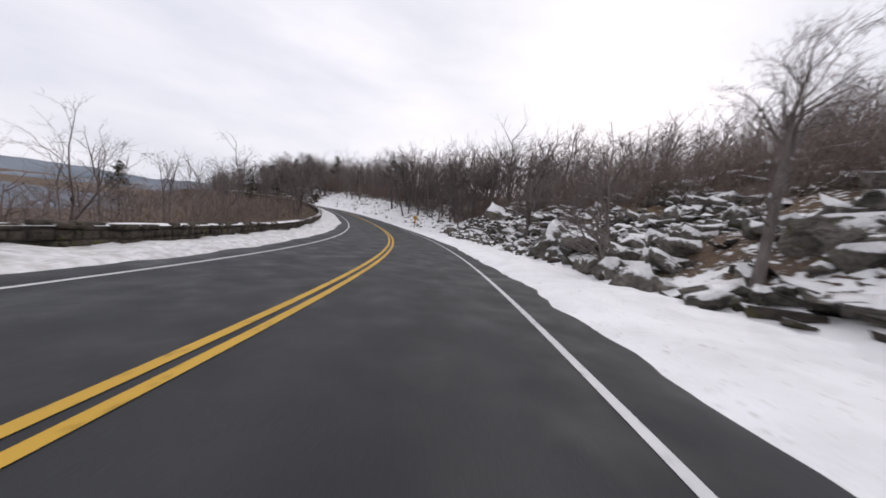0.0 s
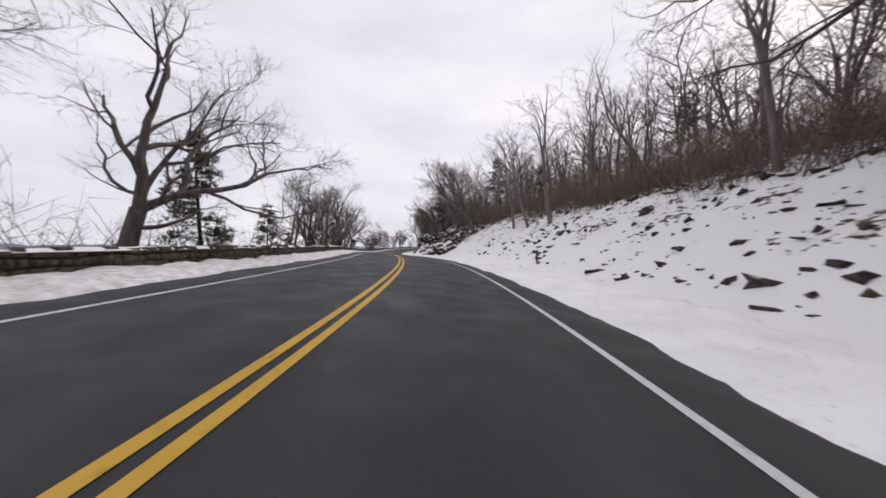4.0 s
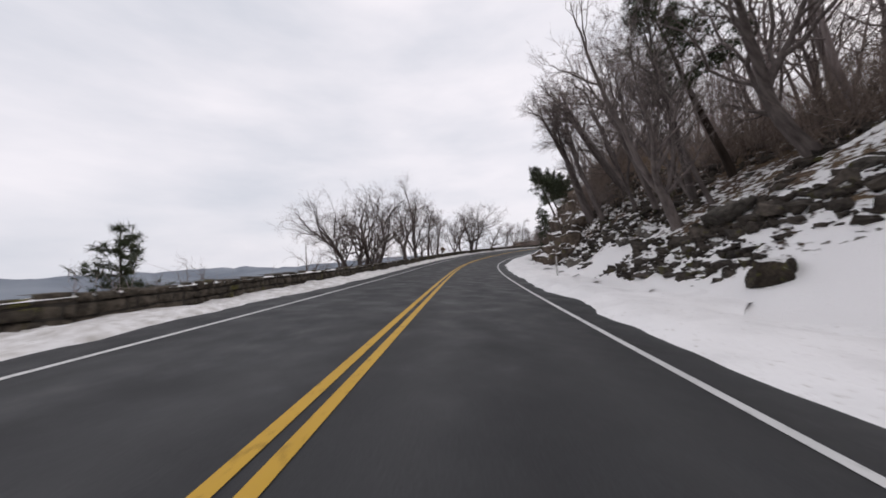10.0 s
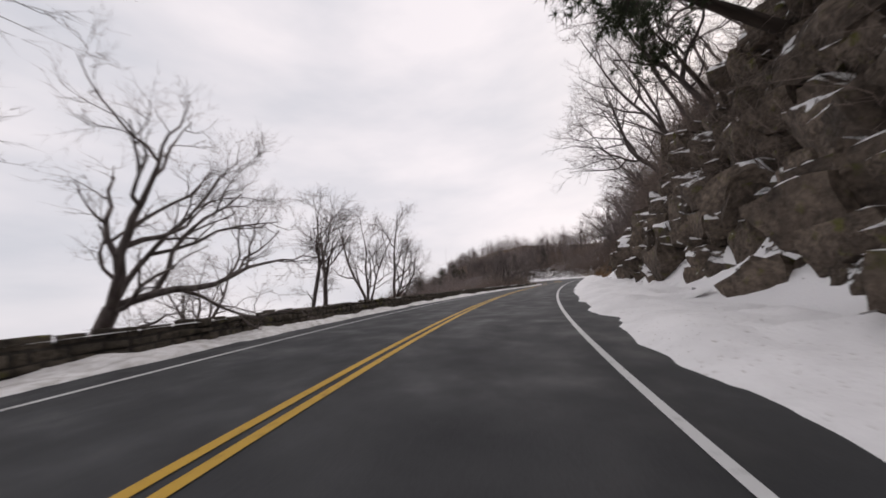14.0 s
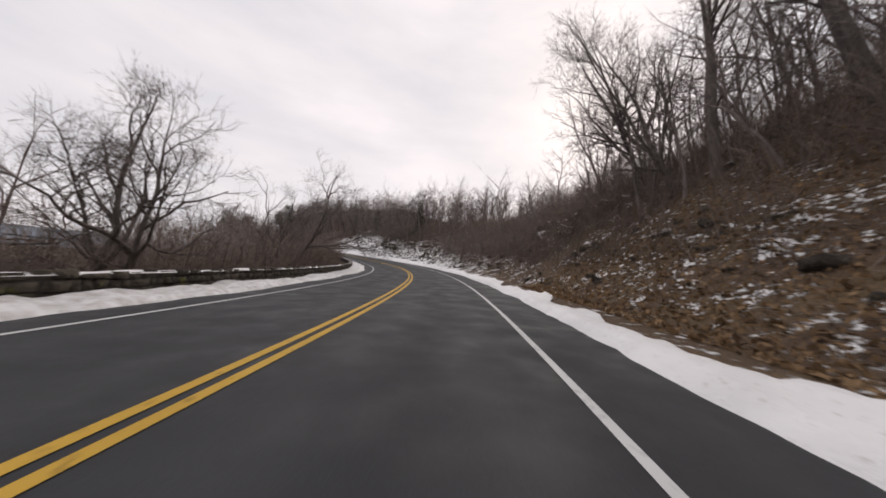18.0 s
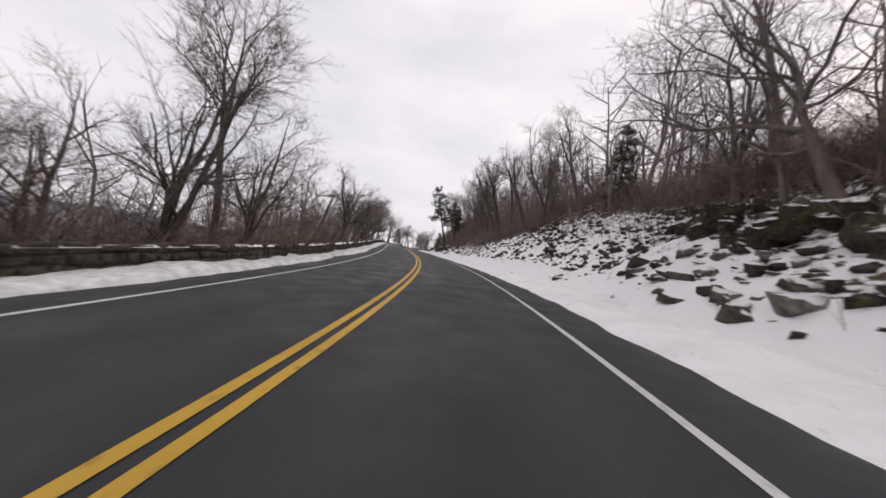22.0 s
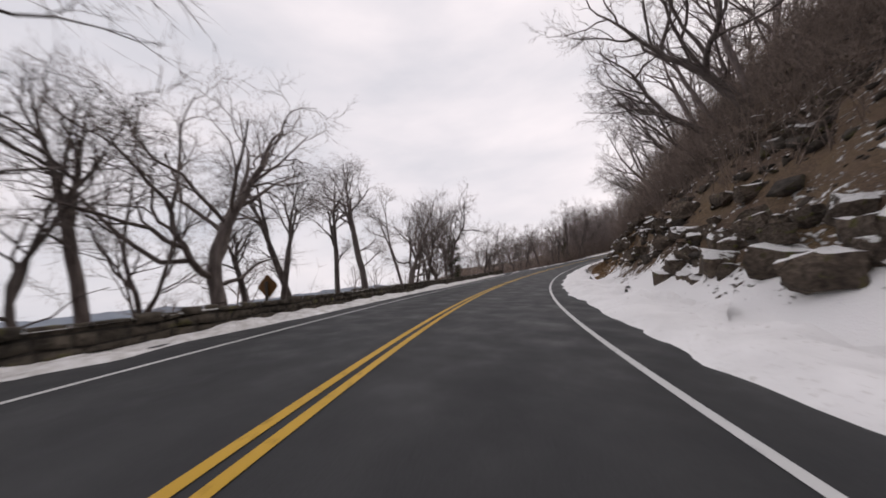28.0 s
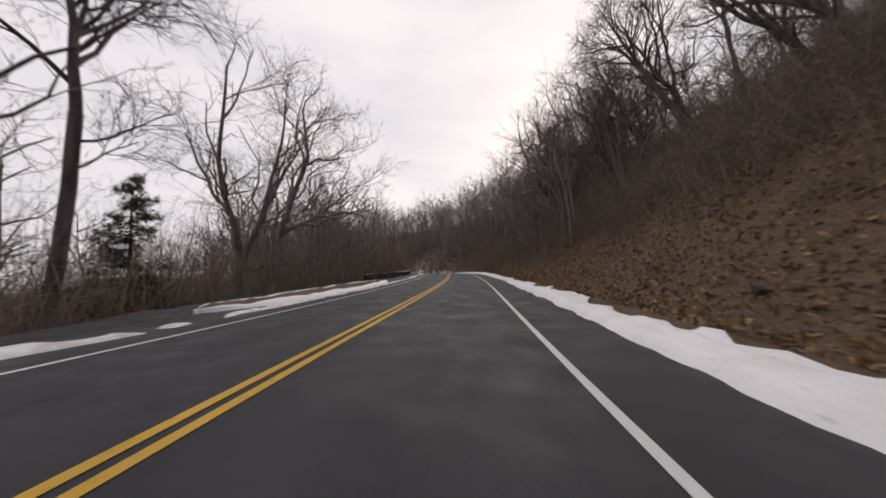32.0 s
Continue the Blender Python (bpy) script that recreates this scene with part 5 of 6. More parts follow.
def build_woods(label, seed, s, u, h, trees, ahead=0.0, across=0.0):
    """Many bare trees at the places (s, u), h metres high, their tops ahead and across metres off, as one mesh."""
    rng = np.random.default_rng(seed)
    p = ground_many(s, u) - np.array([0, 0, 0.3])
    turn = np.interp(s, RS, R_TURN)
    lean = np.stack([np.cos(turn) * across - np.sin(turn) * ahead, np.sin(turn) * across + np.cos(turn) * ahead, 0 * s], -1) / h[:, None]
    kind, spin = rng.integers(0, len(trees), len(s)), rng.uniform(0, 6.28, len(s))
    groups = []
    for k, tree in enumerate(trees):
        pick = np.nonzero(kind == k)[0]
        c, d, size = np.cos(spin[pick])[:, None], np.sin(spin[pick])[:, None], h[pick][:, None]

        def put(v):
            x, y, z = v[None, :, 0] * c - v[None, :, 1] * d, v[None, :, 0] * d + v[None, :, 1] * c, np.broadcast_to(v[None, :, 2], (len(pick), len(v)))
            q = np.stack([x, y, z], -1) + lean[pick][:, None] * np.maximum(z, 0)[..., None]
            return (q * size[..., None] + p[pick][:, None]).reshape(-1, 3)
        for p0, p1, r0, r1, n in tree:
            groups.append((put(p0), put(p1), (r0[None] * size).ravel(), (r1[None] * size).ravel(), n))
    tagged(new("far_woods", rod_mesh("far_woods", groups, TWIG)), label, "woods", kind="stuff")


def build_near_woods():
    rng = np.random.default_rng(11)
    n = 330
    s = rng.uniform(-12, 650, n)
    u = NEAREST(s) + 1 + 21 * rng.uniform(0, 1, n) ** 1.25
    open_ground = ((s > 172) & (s < 200) & (u < NEAREST(s) + 9)) | ((s > 311) & (s < 346) & (rng.uniform(0, 1, n) < 0.6))
    s, u = s[~open_ground], u[~open_ground]
    n = len(s)
    across = -(1.0 + 2.2 * np.minimum(RISE(s), 1.6)) * rng.uniform(0.3, 1.2, n)
    build_woods("bare grey trees crowding the wooded slope", 65, s, u, rng.uniform(8.5, 12.5, n) * YOUNG(s) * along([(-30, .65), (28, .65), (40, 1), (302, 1), (312, .6), (325, .75), (345, .75), (356, 1), (700, 1)])(s), WHOLE_TREES, rng.normal(0, .8, n), across)
    s, u = rng.uniform(-10, 640, 150), -rng.uniform(11, 30, 150)
    keep = rng.uniform(0, 1, 150) < along([(-30, .6), (60, .7), (95, .45), (130, .4), (152, .05), (172, .08), (182, .45), (250, .5), (270, .6), (360, .5), (400, .7), (440, .7), (500, .5), (560, .7), (700, .7)])(s)
    s, u = s[keep], u[keep]
    build_woods("thin bare trees on the bank below the road", 66, s, u, rng.uniform(5.5, 9.0, len(s)) - 0.6 * bank_left(s, u), WHOLE_TREES)


build_near_woods()


def build_far_woods():
    rng = np.random.default_rng(61)
    n = 1500
    s = rng.uniform(-30, 775, n)
    right = rng.uniform(0, 1, n) < 0.66
    u = np.where(right, NEAREST(s) + 4 + 55 * rng.uniform(0, 1, n) ** 1.5, -16 - 60 * rng.uniform(0, 1, n) ** 1.2)
    h = rng.uniform(7.0, 12.5, n) * along([(-30, .5), (18, .5), (34, .75), (55, 1.05), (300, 1), (314, .7), (328, .9), (342, .95), (358, 1.2), (400, 1.15), (430, 1), (570, 1.1), (592, 1.6), (775, 1.6)])(s)
    low = (u < 0) & (s > 90) & (s < 250)
    h = np.where(low, np.clip(rng.uniform(-2.5, 1.5, n) - bank_left(s, u), 4, 22), h)
    h = np.where((u < 0) & (s < 60), h * 0.8, h)
    build_woods("leafless grey-brown woods covering the higher slopes", 62, s, u, h, SMALL_TREES)
    # the upper slopes
    s = np.concatenate([rng.uniform(290, 440, 330), rng.uniform(36, 180, 230), rng.uniform(440, 600, 120), rng.uniform(34, 64, 90)])
    u = NEAREST(s) + np.concatenate([rng.uniform(8, 40, 330), rng.uniform(7, 34, 230), rng.uniform(6, 26, 120), rng.uniform(1, 12, 90)])
    build_woods("leafless woods on the upper slope", 68, s, u, rng.uniform(6.5, 10.5, len(s)) * along([(0, 1), (302, 1), (312, .7), (326, .9), (344, .95), (356, 1.1), (440, 1), (700, 1)])(s), SMALL_TREES)
    # close young growth behind the wall
    s = np.concatenate([rng.uniform(366, 412, 120), rng.uniform(336, 354, 60), rng.uniform(552, 640, 170)])
    u = np.concatenate([-rng.uniform(10, 20, 180), -rng.uniform(10, 24, 170)])
    h = np.concatenate([rng.uniform(5.0, 9.5, 120), rng.uniform(4.0, 7.5, 60), rng.uniform(8, 14, 170)])
    build_woods("close-grown young leafless trees behind the wall", 63, s, u, h, SMALL_TREES)
    # the wooded hill above the first bend and the woods along the last
    n = 600
    s = np.concatenate([rng.uniform(-14, 45, 380), rng.uniform(560, 690, 220)])
    u = np.concatenate([rng.uniform(15, 42, 380), NEAREST(s[380:]) + 26 * rng.uniform(0, 1, 220)])
    build_woods("thick leafless woods on the hillside above the bend", 64, s, u, rng.uniform(6.5, 11.0, n) * along([(-30, .5), (20, .5), (40, .75), (50, 1.3), (700, 1.3)])(s), SMALL_TREES)
    # saplings crowding the brown slope
    s = np.concatenate([rng.uniform(298, 328, 130), rng.uniform(250, 298, 110), rng.uniform(550, 660, 150)])
    u = np.concatenate([rng.uniform(9.0, 17, 130), rng.uniform(11.5, 19, 110), rng.uniform(9, 20, 150)])
    h = np.concatenate([rng.uniform(2.0, 3.8, 130), rng.uniform(4.5, 8.0, 110), rng.uniform(8, 13, 150)])
    build_woods("slim brown saplings crowding the leafy slope", 67, s, u, h, SMALL_TREES, 0.0, -0.16 * h)


build_far_woods()


# ---- rocks ----
def rock_mesh(seed, material, cuts=9, flatten=0.7, level=2):
    rng = np.random.default_rng(seed)
    bm = bmesh.new()
    bmesh.ops.create_icosphere(bm, subdivisions=level, radius=1.0)
    planes = []
    for _ in range(cuts):
        d = Vector(rng.normal(0, 1, 3)).normalized()
        planes.append((d, rng.uniform(0.52, 0.86)))
    for v in bm.verts:
        for d, far in planes:
            over = v.co.dot(d) - far
            if over > 0:
                v.co -= d * over
        v.co *= 1 + 0.05 * noise.noise(v.co * 2.5 + Vector((seed, 0, 0)))
        v.co.z *= flatten
    return from_bm("rock", bm, material, False)


def block_mesh(seed, material):
    """An angular block split along its joints."""
    rng = np.random.default_rng(seed)
    bm = bmesh.new()
    bmesh.ops.create_cube(bm, size=1.7)
    for v in bm.verts:
        v.co = Vector((v.co.x * rng.uniform(.8, 1.15), v.co.y * rng.uniform(.8, 1.15), v.co.z * rng.uniform(.65, .95)))
    for _ in range(8):
        d = Vector(rng.normal(0, 1, 3)).normalized()
        cut = bmesh.ops.bisect_plane(bm, geom=list(bm.verts) + list(bm.edges) + list(bm.faces), plane_co=d * rng.uniform(.62, .95), plane_no=d, clear_outer=True)
        edges = [e for e in cut["geom_cut"] if isinstance(e, bmesh.types.BMEdge)]
        bmesh.ops.holes_fill(bm, edges=edges)
    bmesh.ops.triangulate(bm, faces=list(bm.faces))
    bmesh.ops.subdivide_edges(bm, edges=list(bm.edges), cuts=1, use_grid_fill=True)
    bmesh.ops.triangulate(bm, faces=list(bm.faces))
    bmesh.ops.subdivide_edges(bm, edges=[e for e in bm.edges if e.calc_length() > 0.45], cuts=1, use_grid_fill=True)
    for v in bm.verts:
        v.co += Vector([noise.noise(v.co * 1.9 + Vector((seed + k, 3.0 * k, 0))) for k in range(3)]) * 0.14
        v.co += Vector([noise.noise(v.co * 5.5 + Vector((seed + k, 7.0 * k, 2))) for k in range(3)]) * 0.06
    me = from_bm("block", bm, material)
    me.set_sharp_from_angle(angle=radians(42))
    return me


ROCKS = {"grey": [rock_mesh(i, GREY_ROCK, 10, 0.62, 3) for i in range(5)] + [block_mesh(60 + i, GREY_ROCK) for i in range(3)], "mossy": [block_mesh(20 + i, MOSSY_ROCK) for i in range(6)], "cut": [block_mesh(40 + i, CUT_ROCK) for i in range(9)]}
rock_rng = np.random.default_rng(41)


def rock_at(name, s, u, size, kind, label, category, group="", sink=0.25, parent=None, h=None, squash=1.0, tilt=14):
    me = ROCKS[kind][int(rock_rng.integers(0, len(ROCKS[kind])))]
    ob = new(name, me)
    p = spot(s, u) if h is None else Vector(place(s, u, h).tolist())
    sx, sy = size * rock_rng.uniform(0.75, 1.3), size * rock_rng.uniform(0.75, 1.25)
    sz = size * squash * rock_rng.uniform(0.7, 1.1)
    m = Matrix.Translation(p + Vector((0, 0, sz * (0.5 - sink) if h is None else 0))) @ Euler((radians(rock_rng.normal(0, tilt)), radians(rock_rng.normal(0, tilt)), rock_rng.uniform(0, 6.28))).to_matrix().to_4x4()
    if parent:
        ob.parent = parent
    ob.matrix_world = m @ Matrix.Diagonal((sx, sy, sz, 1))
    if not parent:
        tagged(ob, label, category, group)
    return ob


for lo, hi, n, u0, u1, a, b in ((-12, 37, 95, 8.0, 27, .3, 1.15), (38, 92, 20, 8.0, 20, .15, .5), (106, 142, 42, 7.5, 19, .2, .75), (142, 172, 30, 7.5, 18, .18, .6), (172, 190, 14, 8.6, 15, .18, .5), (318, 362, 52, 8.6, 22, .15, .5), (362, 400, 8, 11, 17, .12, .3),
                               (402, 432, 20, 7.6, 15, .15, .42), (590, 660, 8, 7.5, 18, .2, .6)):
    for _ in range(n):
        f = rock_rng.uniform(0, 1) ** 1.4
        rock_at("boulder", rock_rng.uniform(lo, hi), u0 + (u1 - u0) * f, a + (b - a) * rock_rng.uniform(0, 1) ** 2, "grey", "weathered grey boulder capped with snow on the slope", "rock", "boulders on the slope")
rock_at("boulder", 161.2, 8.3, .5, "mossy", "square brown boulder standing in clean snow", "rock", "boulders on the slope", squash=.95)
trunk_line = branch_line(np.random.default_rng(8), np.array([0.0, 0, 0]), np.array([1.0, 0.05, 0.0]), 4.3, 8, 0.06, 0)
log = new("fallen_branch", rod_mesh("fallen_branch", [(trunk_line[:-1], trunk_line[1:], np.linspace(.075, .03, 8), np.linspace(.07, .025, 8), 6), (trunk_line[[3, 5]], trunk_line[[3, 5]] + np.array([[.5, .4, .2], [.4, -.35, .25]]), np.array([.03, .02]), None, 1)], BARK, True))
tagged(log, "fallen bare branch lying down the snowy slope", "branch")
low, high = spot(126.3, 7.2, 0.10), spot(128.2, 10.6, 0.14)
log.matrix_world = Matrix.Translation(low) @ (high - low).to_track_quat("X", "Z").to_matrix().to_4x4()
for s, u, size, sq in ((32, 12.3, 1.3, .8), (42, 10.8, 1.1, .5), (44, 11.2, 1.1, .5), (18, 10.5, .95, .7), (12, 9.6, .9, .7), (7, 11, 1.0, .7), (26, 12, 1.0, .7), (22, 9.4, .8, .8), (15, 12.5, 1.0, .7), (29, 10.4, .8, .7), (137, 16, 1.3, .8), (176.5, 8.6, .6, .8), (178, 8.8, .45, .8), (174, 8.7, .4, .8), (166, 11, 1.0, .8), (340, 12.4, 1.5, .4), (346, 12, 1.0, .6)):
    rock_at("large_boulder", s, u, size, "grey", "large flat-topped grey boulder with a cap of snow", "rock", "large boulders", squash=sq)


def outcrop(label, kind, blocks):
    s0, u0 = blocks[0][0], blocks[0][1]
    body = empty("rock_outcrop", Matrix.Translation(spot(s0, u0)), label, "rock", "outcrops in the slope")
    for s, u, size, h in blocks:
        ob = rock_at("block", s, u, size, kind, "", "", parent=body, h=ground_at(s, u) + h, tilt=10)
        m = ob.matrix_world.copy()
        ob.matrix_parent_inverse = body.matrix_world.inverted()
        ob.matrix_world = m


def ledge(label, kind, line, n, size, thick, deep, seed):
    """Blocks heaped along a line of (s, u) points: a ledge thick metres high and deep metres wide."""
    rng = np.random.default_rng(seed)
    pts = np.array(line, float)
    blocks = []
    for k in range(n):
        f = rng.uniform(0, len(pts) - 1.001)
        i = int(f)
        s, u = pts[i] + (pts[i + 1] - pts[i]) * (f - i)
        taper = min(1.0, 0.35 + 2.2 * min(f, len(pts) - 1 - f) / (len(pts) - 1))
        back = rng.uniform(0, 1)
        blocks.append((s + rng.normal(0, .35), u + back * deep + rng.normal(0, .12), size * (0.4 + 0.75 * rng.uniform() ** 1.6), thick * taper * rng.uniform(-0.2, 1.0) * (1 - 0.5 * back)))
    outcrop(label, kind, blocks)


ledge("moss-grown brown rock ledge at the edge of the snow", "mossy", [(103.5, 8.2), (106, 7.4), (109, 6.9), (113.5, 6.4)], 34, .60, .8, 1.1, 1)
ledge("overhanging dark rock ledge with snow on top", "mossy", [(127, 11.4), (131, 9.8), (135, 8.9), (138, 8.4), (141, 8.2)], 140, .52, 1.9, 1.3, 2)
ledge("mossy broken rock heap below the overhang", "mossy", [(141, 9.6), (144.5, 8.8), (149, 8.4), (152, 9.0)], 90, .56, 1.7, 1.9, 12)
ledge("dark rock shelf breaking out of the slope", "cut", [(114.5, 9.2), (118, 8.6), (122.5, 8.9)], 26, .42, .4, .9, 3)
ledge("row of rounded grey blocks in the leafy bank", "cut", [(297, 12.2), (300, 11.0), (303, 10.7), (306.5, 10.9)], 34, .66, .7, 1.2, 4)
ledge("mossy brown ledge slanting through the snow", "mossy", [(380, 12.6), (376, 11.8), (372, 10.4), (369, 9.0)], 90, .26, .35, 1.6, 5)
ledge("mossy rock ledge above the roadside snow", "mossy", [(351, 10.2), (355, 10.4), (359, 11.2), (362, 12)], 46, .66, .7, 1.3, 6)
ledge("broken brown rock at the foot of the pine", "mossy", [(412, 8.7), (416, 7.9), (420, 7.8), (423, 7.6)], 38, .62, .7, 1.0, 7)
ledge("broken rock ribs in the brown slope", "cut", [(246, 10.5), (252, 9.6), (258, 9.8)], 34, .55, .6, 1.4, 8)
ledge("low rock rib with snow in its cracks", "cut", [(270, 9.0), (276, 8.6), (283, 9.2)], 34, .5, .5, 1.2, 9)
ledge("low brown rock ledges at the foot of the bank", "cut", [(464, 8.0), (474, 7.9), (482, 8.2), (492, 8.2)], 110, .40, 1.0, 1.8, 10)
ledge("brown rock ribs high in the bank with snow on the ledges", "cut", [(462, 11.2), (472, 10.8), (484, 11), (494, 11.4)], 110, .36, .8, 1.8, 13)
ledge("weathered rocks in the leafy bank", "cut", [(508, 9.2), (516, 8.6), (524, 9.0)], 12, .36, .2, 1.6, 11)


def rock_face(lo, hi, high, label, step=0.8, big=0.75):
    body = empty("cliff", Matrix.Translation(spot(0.5 * (lo + hi), 9)), label, "cliff", "rock cuts beside the road")
    s = lo
    while s < hi:
        tall = high(s)
        z = rock_rng.uniform(0.0, 0.5)
        while z < tall:
            size = 0.32 + big * rock_rng.uniform() ** 2.0
            u = FOOT(s) + 0.95 + z / RISE(s) * 0.86 + rock_rng.normal(0, .22) + 0.35 * float(bumpy(s, z, 2.6, 83))
            ob = rock_at("block", s + rock_rng.normal(0, .4), u + 0.30, size, "cut", "", "", parent=body, h=z + 0.2, tilt=9, squash=1.25)
            m = ob.matrix_world.copy()
            ob.matrix_parent_inverse = body.matrix_world.inverted()
            ob.matrix_world = m
            z += size * rock_rng.uniform(0.95, 1.3)
        s += step * rock_rng.uniform(0.7, 1.2)


CUT_HIGH = along([(181, 0.8), (185, 4.0), (192, 6.0), (200, 8.0), (210, 9.5), (230, 9.5), (238, 7.0), (246, 1.5), (440, .8), (446, 2.6), (460, 2.3), (468, 1.8)])
for lo, hi in ((182, 192), (192, 201), (201, 213), (213, 225), (225, 236), (236, 246)):
    rock_face(lo, hi, CUT_HIGH, "dark blocky rock cut with ledges of snow")
rock_face(441, 455, CUT_HIGH, "brown fractured rock cut with patches of snow", 1.1, 0.35)
rock_face(455, 468, CUT_HIGH, "brown fractured rock cut with patches of snow", 1.1, 0.35)


def scatter_stones(name, label, spans, small, big, steep, material, seed, proud=0.0, single=0, near=(-20, 45), piece="boulder"):
    """Angular stones strewn over the slope, one mesh."""
    rng = np.random.default_rng(seed)
    base = np.array([[x, y, z] for x in (-1, 1) for y in (-1, 1) for z in (-1, 1)], float)
    quad = np.array([[0, 1, 3, 2], [4, 6, 7, 5], [0, 4, 5, 1], [2, 3, 7, 6], [0, 2, 6, 4], [1, 5, 7, 3]])
    s = np.concatenate([rng.uniform(a, b, n) for a, b, n, _, _ in spans])
    u = np.concatenate([c + (d - c) * rng.uniform(0, 1, n) ** 0.9 for a, b, n, c, d in spans])
    ok = bumpy(s, u, 2.4, 91) > -0.35
    s, u = s[ok], u[ok]
    n = len(s)
    p = ground_many(s, u)
    size = small + (big - small) * rng.uniform(0, 1, n) ** steep
    shape = base[None] * rng.uniform(0.45, 1.3, (n, 1, 3)) * np.array([1.25, .8, .5]) + rng.normal(0, .30, (n, 8, 3))
    shape *= size[:, None, None]
    w, tip = rng.uniform(0, 6.28, n), rng.normal(0, .35, n)
    x, y, z = shape[..., 0], shape[..., 1], shape[..., 2]
    y, z = y * np.cos(tip)[:, None] - z * np.sin(tip)[:, None], y * np.sin(tip)[:, None] + z * np.cos(tip)[:, None]
    x, y = x * np.cos(w)[:, None] - y * np.sin(w)[:, None], x * np.sin(w)[:, None] + y * np.cos(w)[:, None]
    shape = np.stack([x, y, z], -1)
    v = (shape + p[:, None] + np.stack([0 * size, 0 * size, size * proud], -1)[:, None]).reshape(-1, 3)
    q = (quad[None] + np.arange(n)[:, None, None] * 8).reshape(-1, 4)
    if not single:
        tagged(new(name, quads_mesh(name, v, q, material)), label, "stones", kind="stuff")
        return
    # the largest lie as stones of their own, the rest joined
    body = empty(name, Matrix.Translation(spot(0.5 * (near[0] + near[1]), 12)), label, "rocks")
    order = np.argsort(-size * (s > near[0]) * (s < near[1]))
    v = v.reshape(n, 8, 3)
    for k in order[:single]:
        mid = v[k].mean(0)
        st = new(piece, quads_mesh(piece, v[k] - mid, quad, material))
        st.parent = body
        st.matrix_parent_inverse = body.matrix_world.inverted()
        st.matrix_world = Matrix.Translation(mid.tolist())
    rest = order[single:]
    m = len(rest)
    q = (quad[None] + np.arange(m)[:, None, None] * 8).reshape(-1, 4)
    ob = new("rubble", quads_mesh("rubble", v[rest].reshape(-1, 3), q, material))
    ob.parent = body
    ob.matrix_parent_inverse = body.matrix_world.inverted()
    tagged(ob, kind="stuff")


LOOSE = ((-12, 37, 2500, 7.4, 24), (105, 142, 3500, 7.8, 20), (142, 172, 1800, 7.8, 18), (172, 194, 1300, 8.6, 17), (240, 300, 700, 7.2, 18), (300, 365, 2000, 7.4, 20), (405, 440, 700, 7.6, 16),
             (440, 500, 1500, 7.8, 15), (500, 590, 150, 7.4, 18), (590, 660, 400, 7.4, 18))
scatter_stones("loose_stones", "small dark stones scattered over the snow", LOOSE, 0.05, 0.31, 2.4, SCREE, 51, 0.0, 280, (98, 172), "stone")
scatter_stones("pebbles", "small stones and clods showing through the snow", ((40, 95, 1500, 7.6, 18), (359, 408, 4200, 8.4, 17), (105, 172, 3600, 7.6, 16), (146, 174, 2200, 8.0, 14), (172, 194, 2200, 8.4, 17)), 0.03, 0.19, 2.0, SCREE, 53)
scatter_stones("scree", "angular stones lying thick in the snow", ((320, 359, 1500, 7.8, 18),), 0.08, 0.27, 1.6, GREY_ROCK, 54, 0.1, 280, (318, 364), "stone")
scatter_stones("boulder_field", "jumbled angular grey boulders with snow between them", ((-14, 37.5, 2600, 7.6, 24), (-4, 20, 900, 9.5, 17)), 0.16, 0.52, 1.4, GREY_ROCK, 52, 0.22, 280)


# ---- signs and markers ----
def flat_paint(name, col, rough=0.5, metal=0.0):
    m, t, sh = surface(name, rough, metal)
    n = noise_tex(t, 6, 5)
    link(t, tones(t, n, [(0.3, tuple(0.8 * v for v in col)), (0.7, col)]), sh.inputs["Base Color"])
    return m


SIGN_YELLOW = flat_paint("sign_yellow", (0.62, 0.30, 0.015))
SIGN_BLACK = flat_paint("sign_black", (0.012, 0.012, 0.012))
SIGN_BACK = flat_paint("sign_back", (0.055, 0.045, 0.040), 0.6, 0.2)
SIGN_BROWN = flat_paint("sign_brown", (0.16, 0.075, 0.02), 0.6)
MARKER = flat_paint("marker_white", (0.5, 0.49, 0.47))


def box_bm(w, d, h, bevel=0.006):
    bm = bmesh.new()
    bmesh.ops.create_cube(bm, size=1.0)
    for v in bm.verts:
        v.co = Vector((v.co.x * w, v.co.y * d, v.co.z * h))
    bmesh.ops.bevel(bm, geom=list(bm.edges), offset=bevel, segments=1, affect="EDGES")
    return bm


def plate(name, outline, thick, material):
    bm = bmesh.new()
    front = [bm.verts.new((x, -thick / 2, z)) for x, z in outline]
    rear = [bm.verts.new((x, thick / 2, z)) for x, z in outline]
    bm.faces.new(front)
    bm.faces.new(rear[::-1])
    for i in range(len(outline)):
        j = (i + 1) % len(outline)
        bm.faces.new((front[j], front[i], rear[i], rear[j]))
    bmesh.ops.recalc_face_normals(bm, faces=list(bm.faces))
    return from_bm(name, bm, material, False)


def diamond(half, corner=0.05):
    pts = []
    for k in range(4):
        a = math.pi / 2 * k
        for d in (-1, 1):
            pts.append((math.cos(a) * (half - corner) - d * math.sin(a) * corner, math.sin(a) * (half - corner) + d * math.cos(a) * corner))
    return pts


def ring(outline, inner):
    return [(x * inner, z * inner) for x, z in outline]


def seat(ob, x, y, z, parent):
    ob.parent = parent
    ob.location = (x, y, z)
    return ob


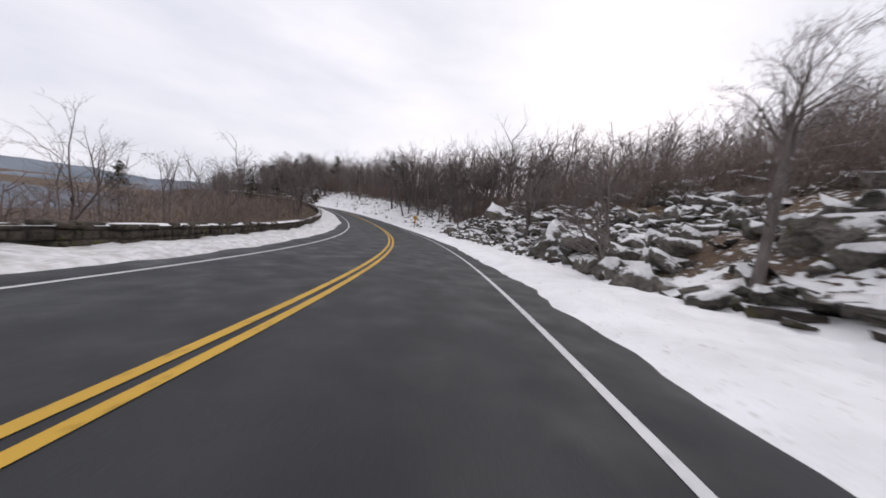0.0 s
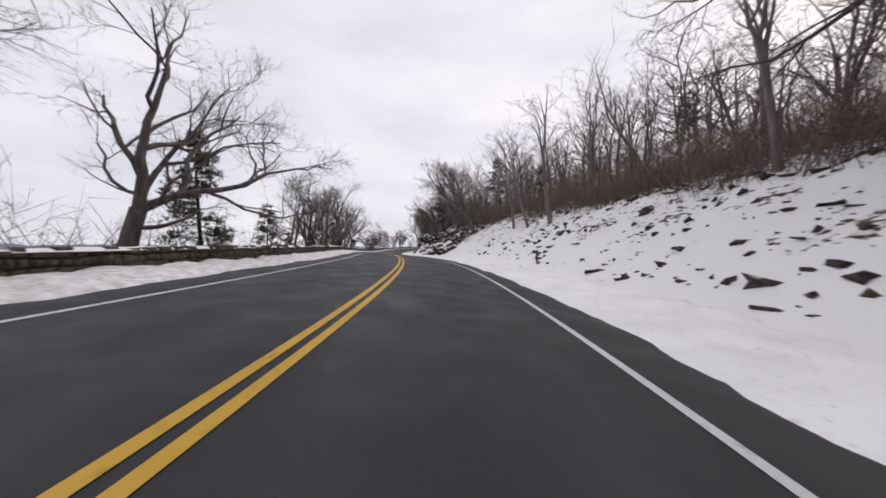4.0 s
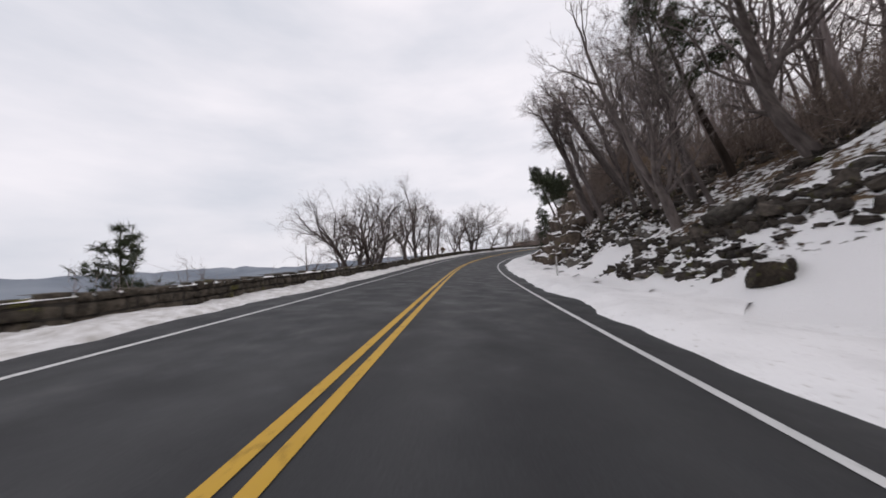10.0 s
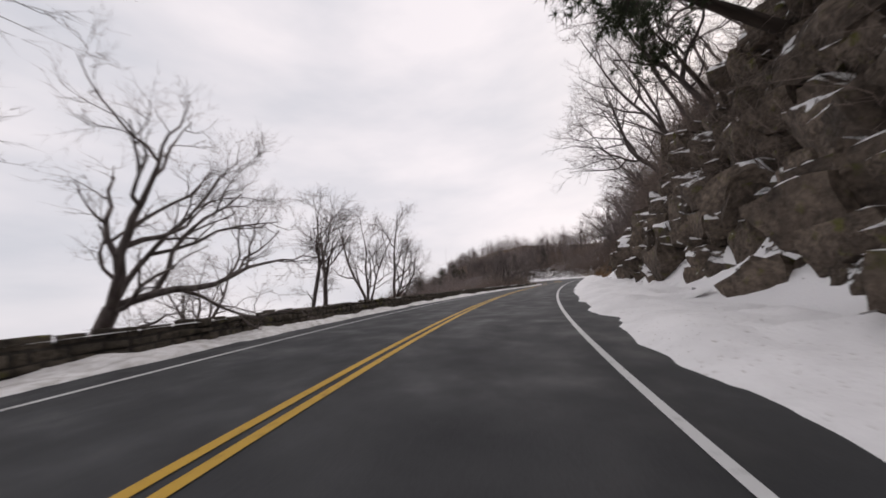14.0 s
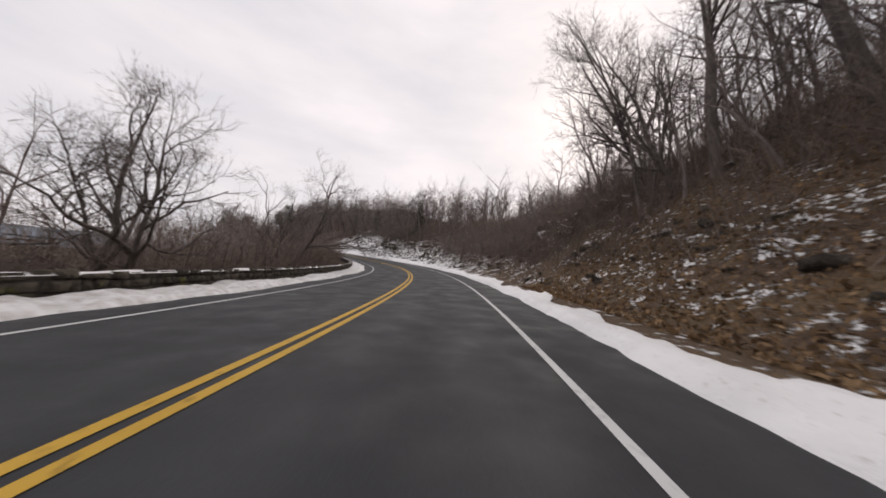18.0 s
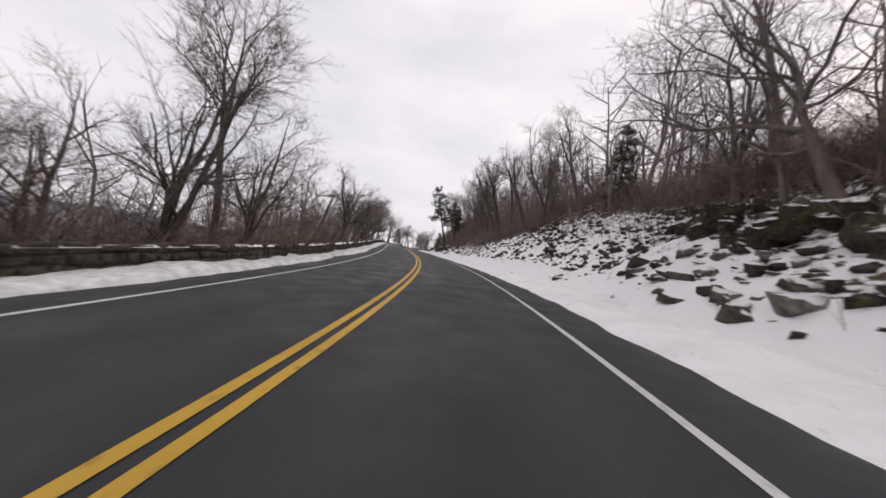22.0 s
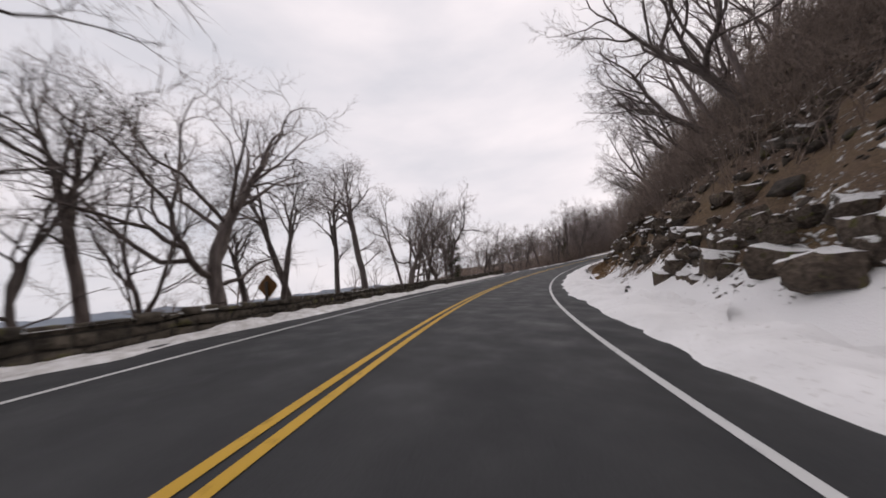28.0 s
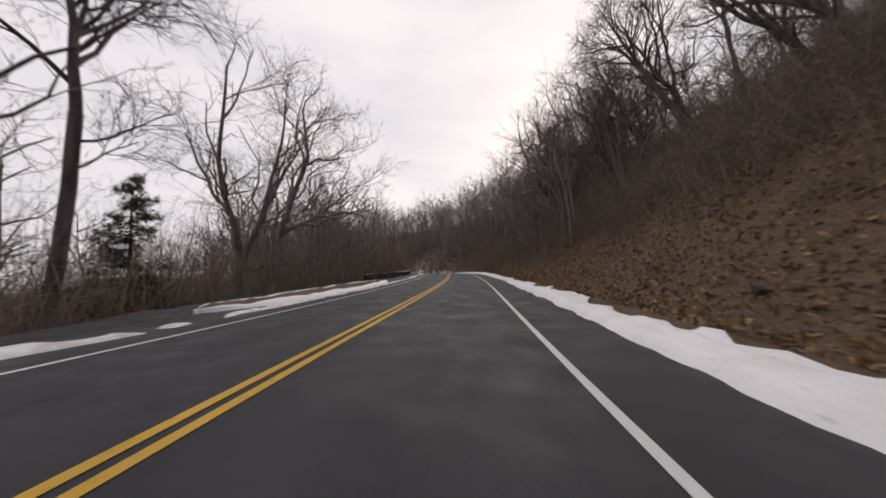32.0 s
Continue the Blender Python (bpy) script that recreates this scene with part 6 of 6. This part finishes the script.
def curve_sign(s, u, turned=0.0):
    body = empty("warning_sign", Matrix.Translation(spot(s, u, 0.43)) @ Matrix.Rotation(heading(s) + radians(turned), 4, "Z"), "yellow diamond winding-road sign with 25 plate on a post", "road sign")
    seat(part("post", from_bm("post", box_bm(0.12, 0.11, 3.4, 0.012), POST, False), body, "weathered square timber post"), 0, 0.07, 0.3, body)
    board = seat(part("sign_board", plate("sign_board", diamond(0.53), 0.012, SIGN_YELLOW), body, "yellow diamond board"), 0, 0, 1.55, body)
    seat(part("border", plate("border", diamond(0.50, 0.045) , 0.004, SIGN_BLACK), board), 0, -0.009, 0, board)
    seat(part("field", plate("field", diamond(0.475, 0.04), 0.004, SIGN_YELLOW), board), 0, -0.013, 0, board)
    path = [(-0.02, -0.30), (-0.02, -0.20), (0.08, -0.10), (0.06, -0.02), (-0.07, 0.06), (-0.05, 0.14), (0.02, 0.20)]
    left = [(x - 0.038, z) for x, z in path]
    right = [(x + 0.038, z) for x, z in path[::-1]]
    seat(part("arrow_shaft", plate("arrow_shaft", left + right, 0.004, SIGN_BLACK), board), 0, -0.018, 0, board)
    seat(part("arrow_head", plate("arrow_head", [(-0.09, 0.18), (0.13, 0.18), (0.03, 0.34)], 0.004, SIGN_BLACK), board), 0, -0.018, 0, board)
    speed = seat(part("speed_plate", plate("speed_plate", [(-.23, -.23), (.23, -.23), (.23, .23), (-.23, .23)], 0.01, SIGN_YELLOW), body, "yellow square advisory plate"), 0, 0, 0.78, body)
    font = bpy.data.curves.new("digits", "FONT")
    font.body, font.size, font.align_x, font.align_y, font.extrude, font.offset = "25", 0.30, "CENTER", "CENTER", 0.002, 0.008
    font.materials.append(SIGN_BLACK)
    digits = new("digits", font)
    digits.rotation_euler = (radians(90), 0, 0)
    seat(digits, 0, -0.010, 0.06, speed)
    seat(part("text_bar", plate("text_bar", [(-.12, -.022), (.12, -.022), (.12, .022), (-.12, .022)], 0.003, SIGN_BLACK), speed), 0, -0.008, -0.14, speed)
    body.scale = (0.72, 0.72, 0.72)


def back_sign(s, u, board_h, label, outline, panel=None, mat=None, turned=0.0, below=0.75):
    base = ground_at(s, u)
    body = empty("road_sign_back", Matrix.Translation(spot(s, u)) @ Matrix.Rotation(heading(s) + radians(turned), 4, "Z"), label, "road sign")
    high = board_h - base
    seat(part("post", from_bm("post", box_bm(0.10, 0.09, high + 0.6, 0.012), POST, False), body), 0, -0.07, (high - 0.2) / 2, body)
    seat(part("sign_board", plate("sign_board", outline, 0.014, mat or SIGN_BACK), body), 0, 0, high, body)
    if panel:
        seat(part("lower_plate", plate("lower_plate", panel, 0.014, mat or SIGN_BACK), body), 0, 0, high - below, body)


SQUARE = [(-.22, -.22), (.22, -.22), (.22, .22), (-.22, .22)]
curve_sign(43.4, 6.23, -6)
back_sign(51.6, -6.95, 2.15, "dark back of a wide sign with a narrower plate below", [(-.5, -.28), (.5, -.28), (.5, .28), (-.5, .28)], [(-.3, -.2), (.3, -.2), (.3, .2), (-.3, .2)], below=0.485)
back_sign(127.5, -6.25, 2.05, "dark back of a diamond sign with a small plate below", diamond(0.53), SQUARE)
back_sign(202.0, -7.4, 1.0, "brown back of a sign standing low behind the wall", diamond(0.5), None, SIGN_BROWN)
back_sign(464.4, -7.4, 1.0, "brown back of a sign standing low behind the wall", diamond(0.5), None, SIGN_BROWN)
post = tagged(new("marker_post", from_bm("marker_post", box_bm(0.07, 0.03, 1.3, 0.006), MARKER, False)), "thin pale roadside marker post set in the snow", "marker post")
post.matrix_world = Matrix.Translation(spot(169.8, 5.73, 0.5)) @ Matrix.Rotation(heading(169.8), 4, "Z")


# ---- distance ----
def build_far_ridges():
    m, t, sh = surface("hazed_forest", 1.0)
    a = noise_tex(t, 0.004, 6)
    # the blue of distant haze is painted into the ridges' base colour
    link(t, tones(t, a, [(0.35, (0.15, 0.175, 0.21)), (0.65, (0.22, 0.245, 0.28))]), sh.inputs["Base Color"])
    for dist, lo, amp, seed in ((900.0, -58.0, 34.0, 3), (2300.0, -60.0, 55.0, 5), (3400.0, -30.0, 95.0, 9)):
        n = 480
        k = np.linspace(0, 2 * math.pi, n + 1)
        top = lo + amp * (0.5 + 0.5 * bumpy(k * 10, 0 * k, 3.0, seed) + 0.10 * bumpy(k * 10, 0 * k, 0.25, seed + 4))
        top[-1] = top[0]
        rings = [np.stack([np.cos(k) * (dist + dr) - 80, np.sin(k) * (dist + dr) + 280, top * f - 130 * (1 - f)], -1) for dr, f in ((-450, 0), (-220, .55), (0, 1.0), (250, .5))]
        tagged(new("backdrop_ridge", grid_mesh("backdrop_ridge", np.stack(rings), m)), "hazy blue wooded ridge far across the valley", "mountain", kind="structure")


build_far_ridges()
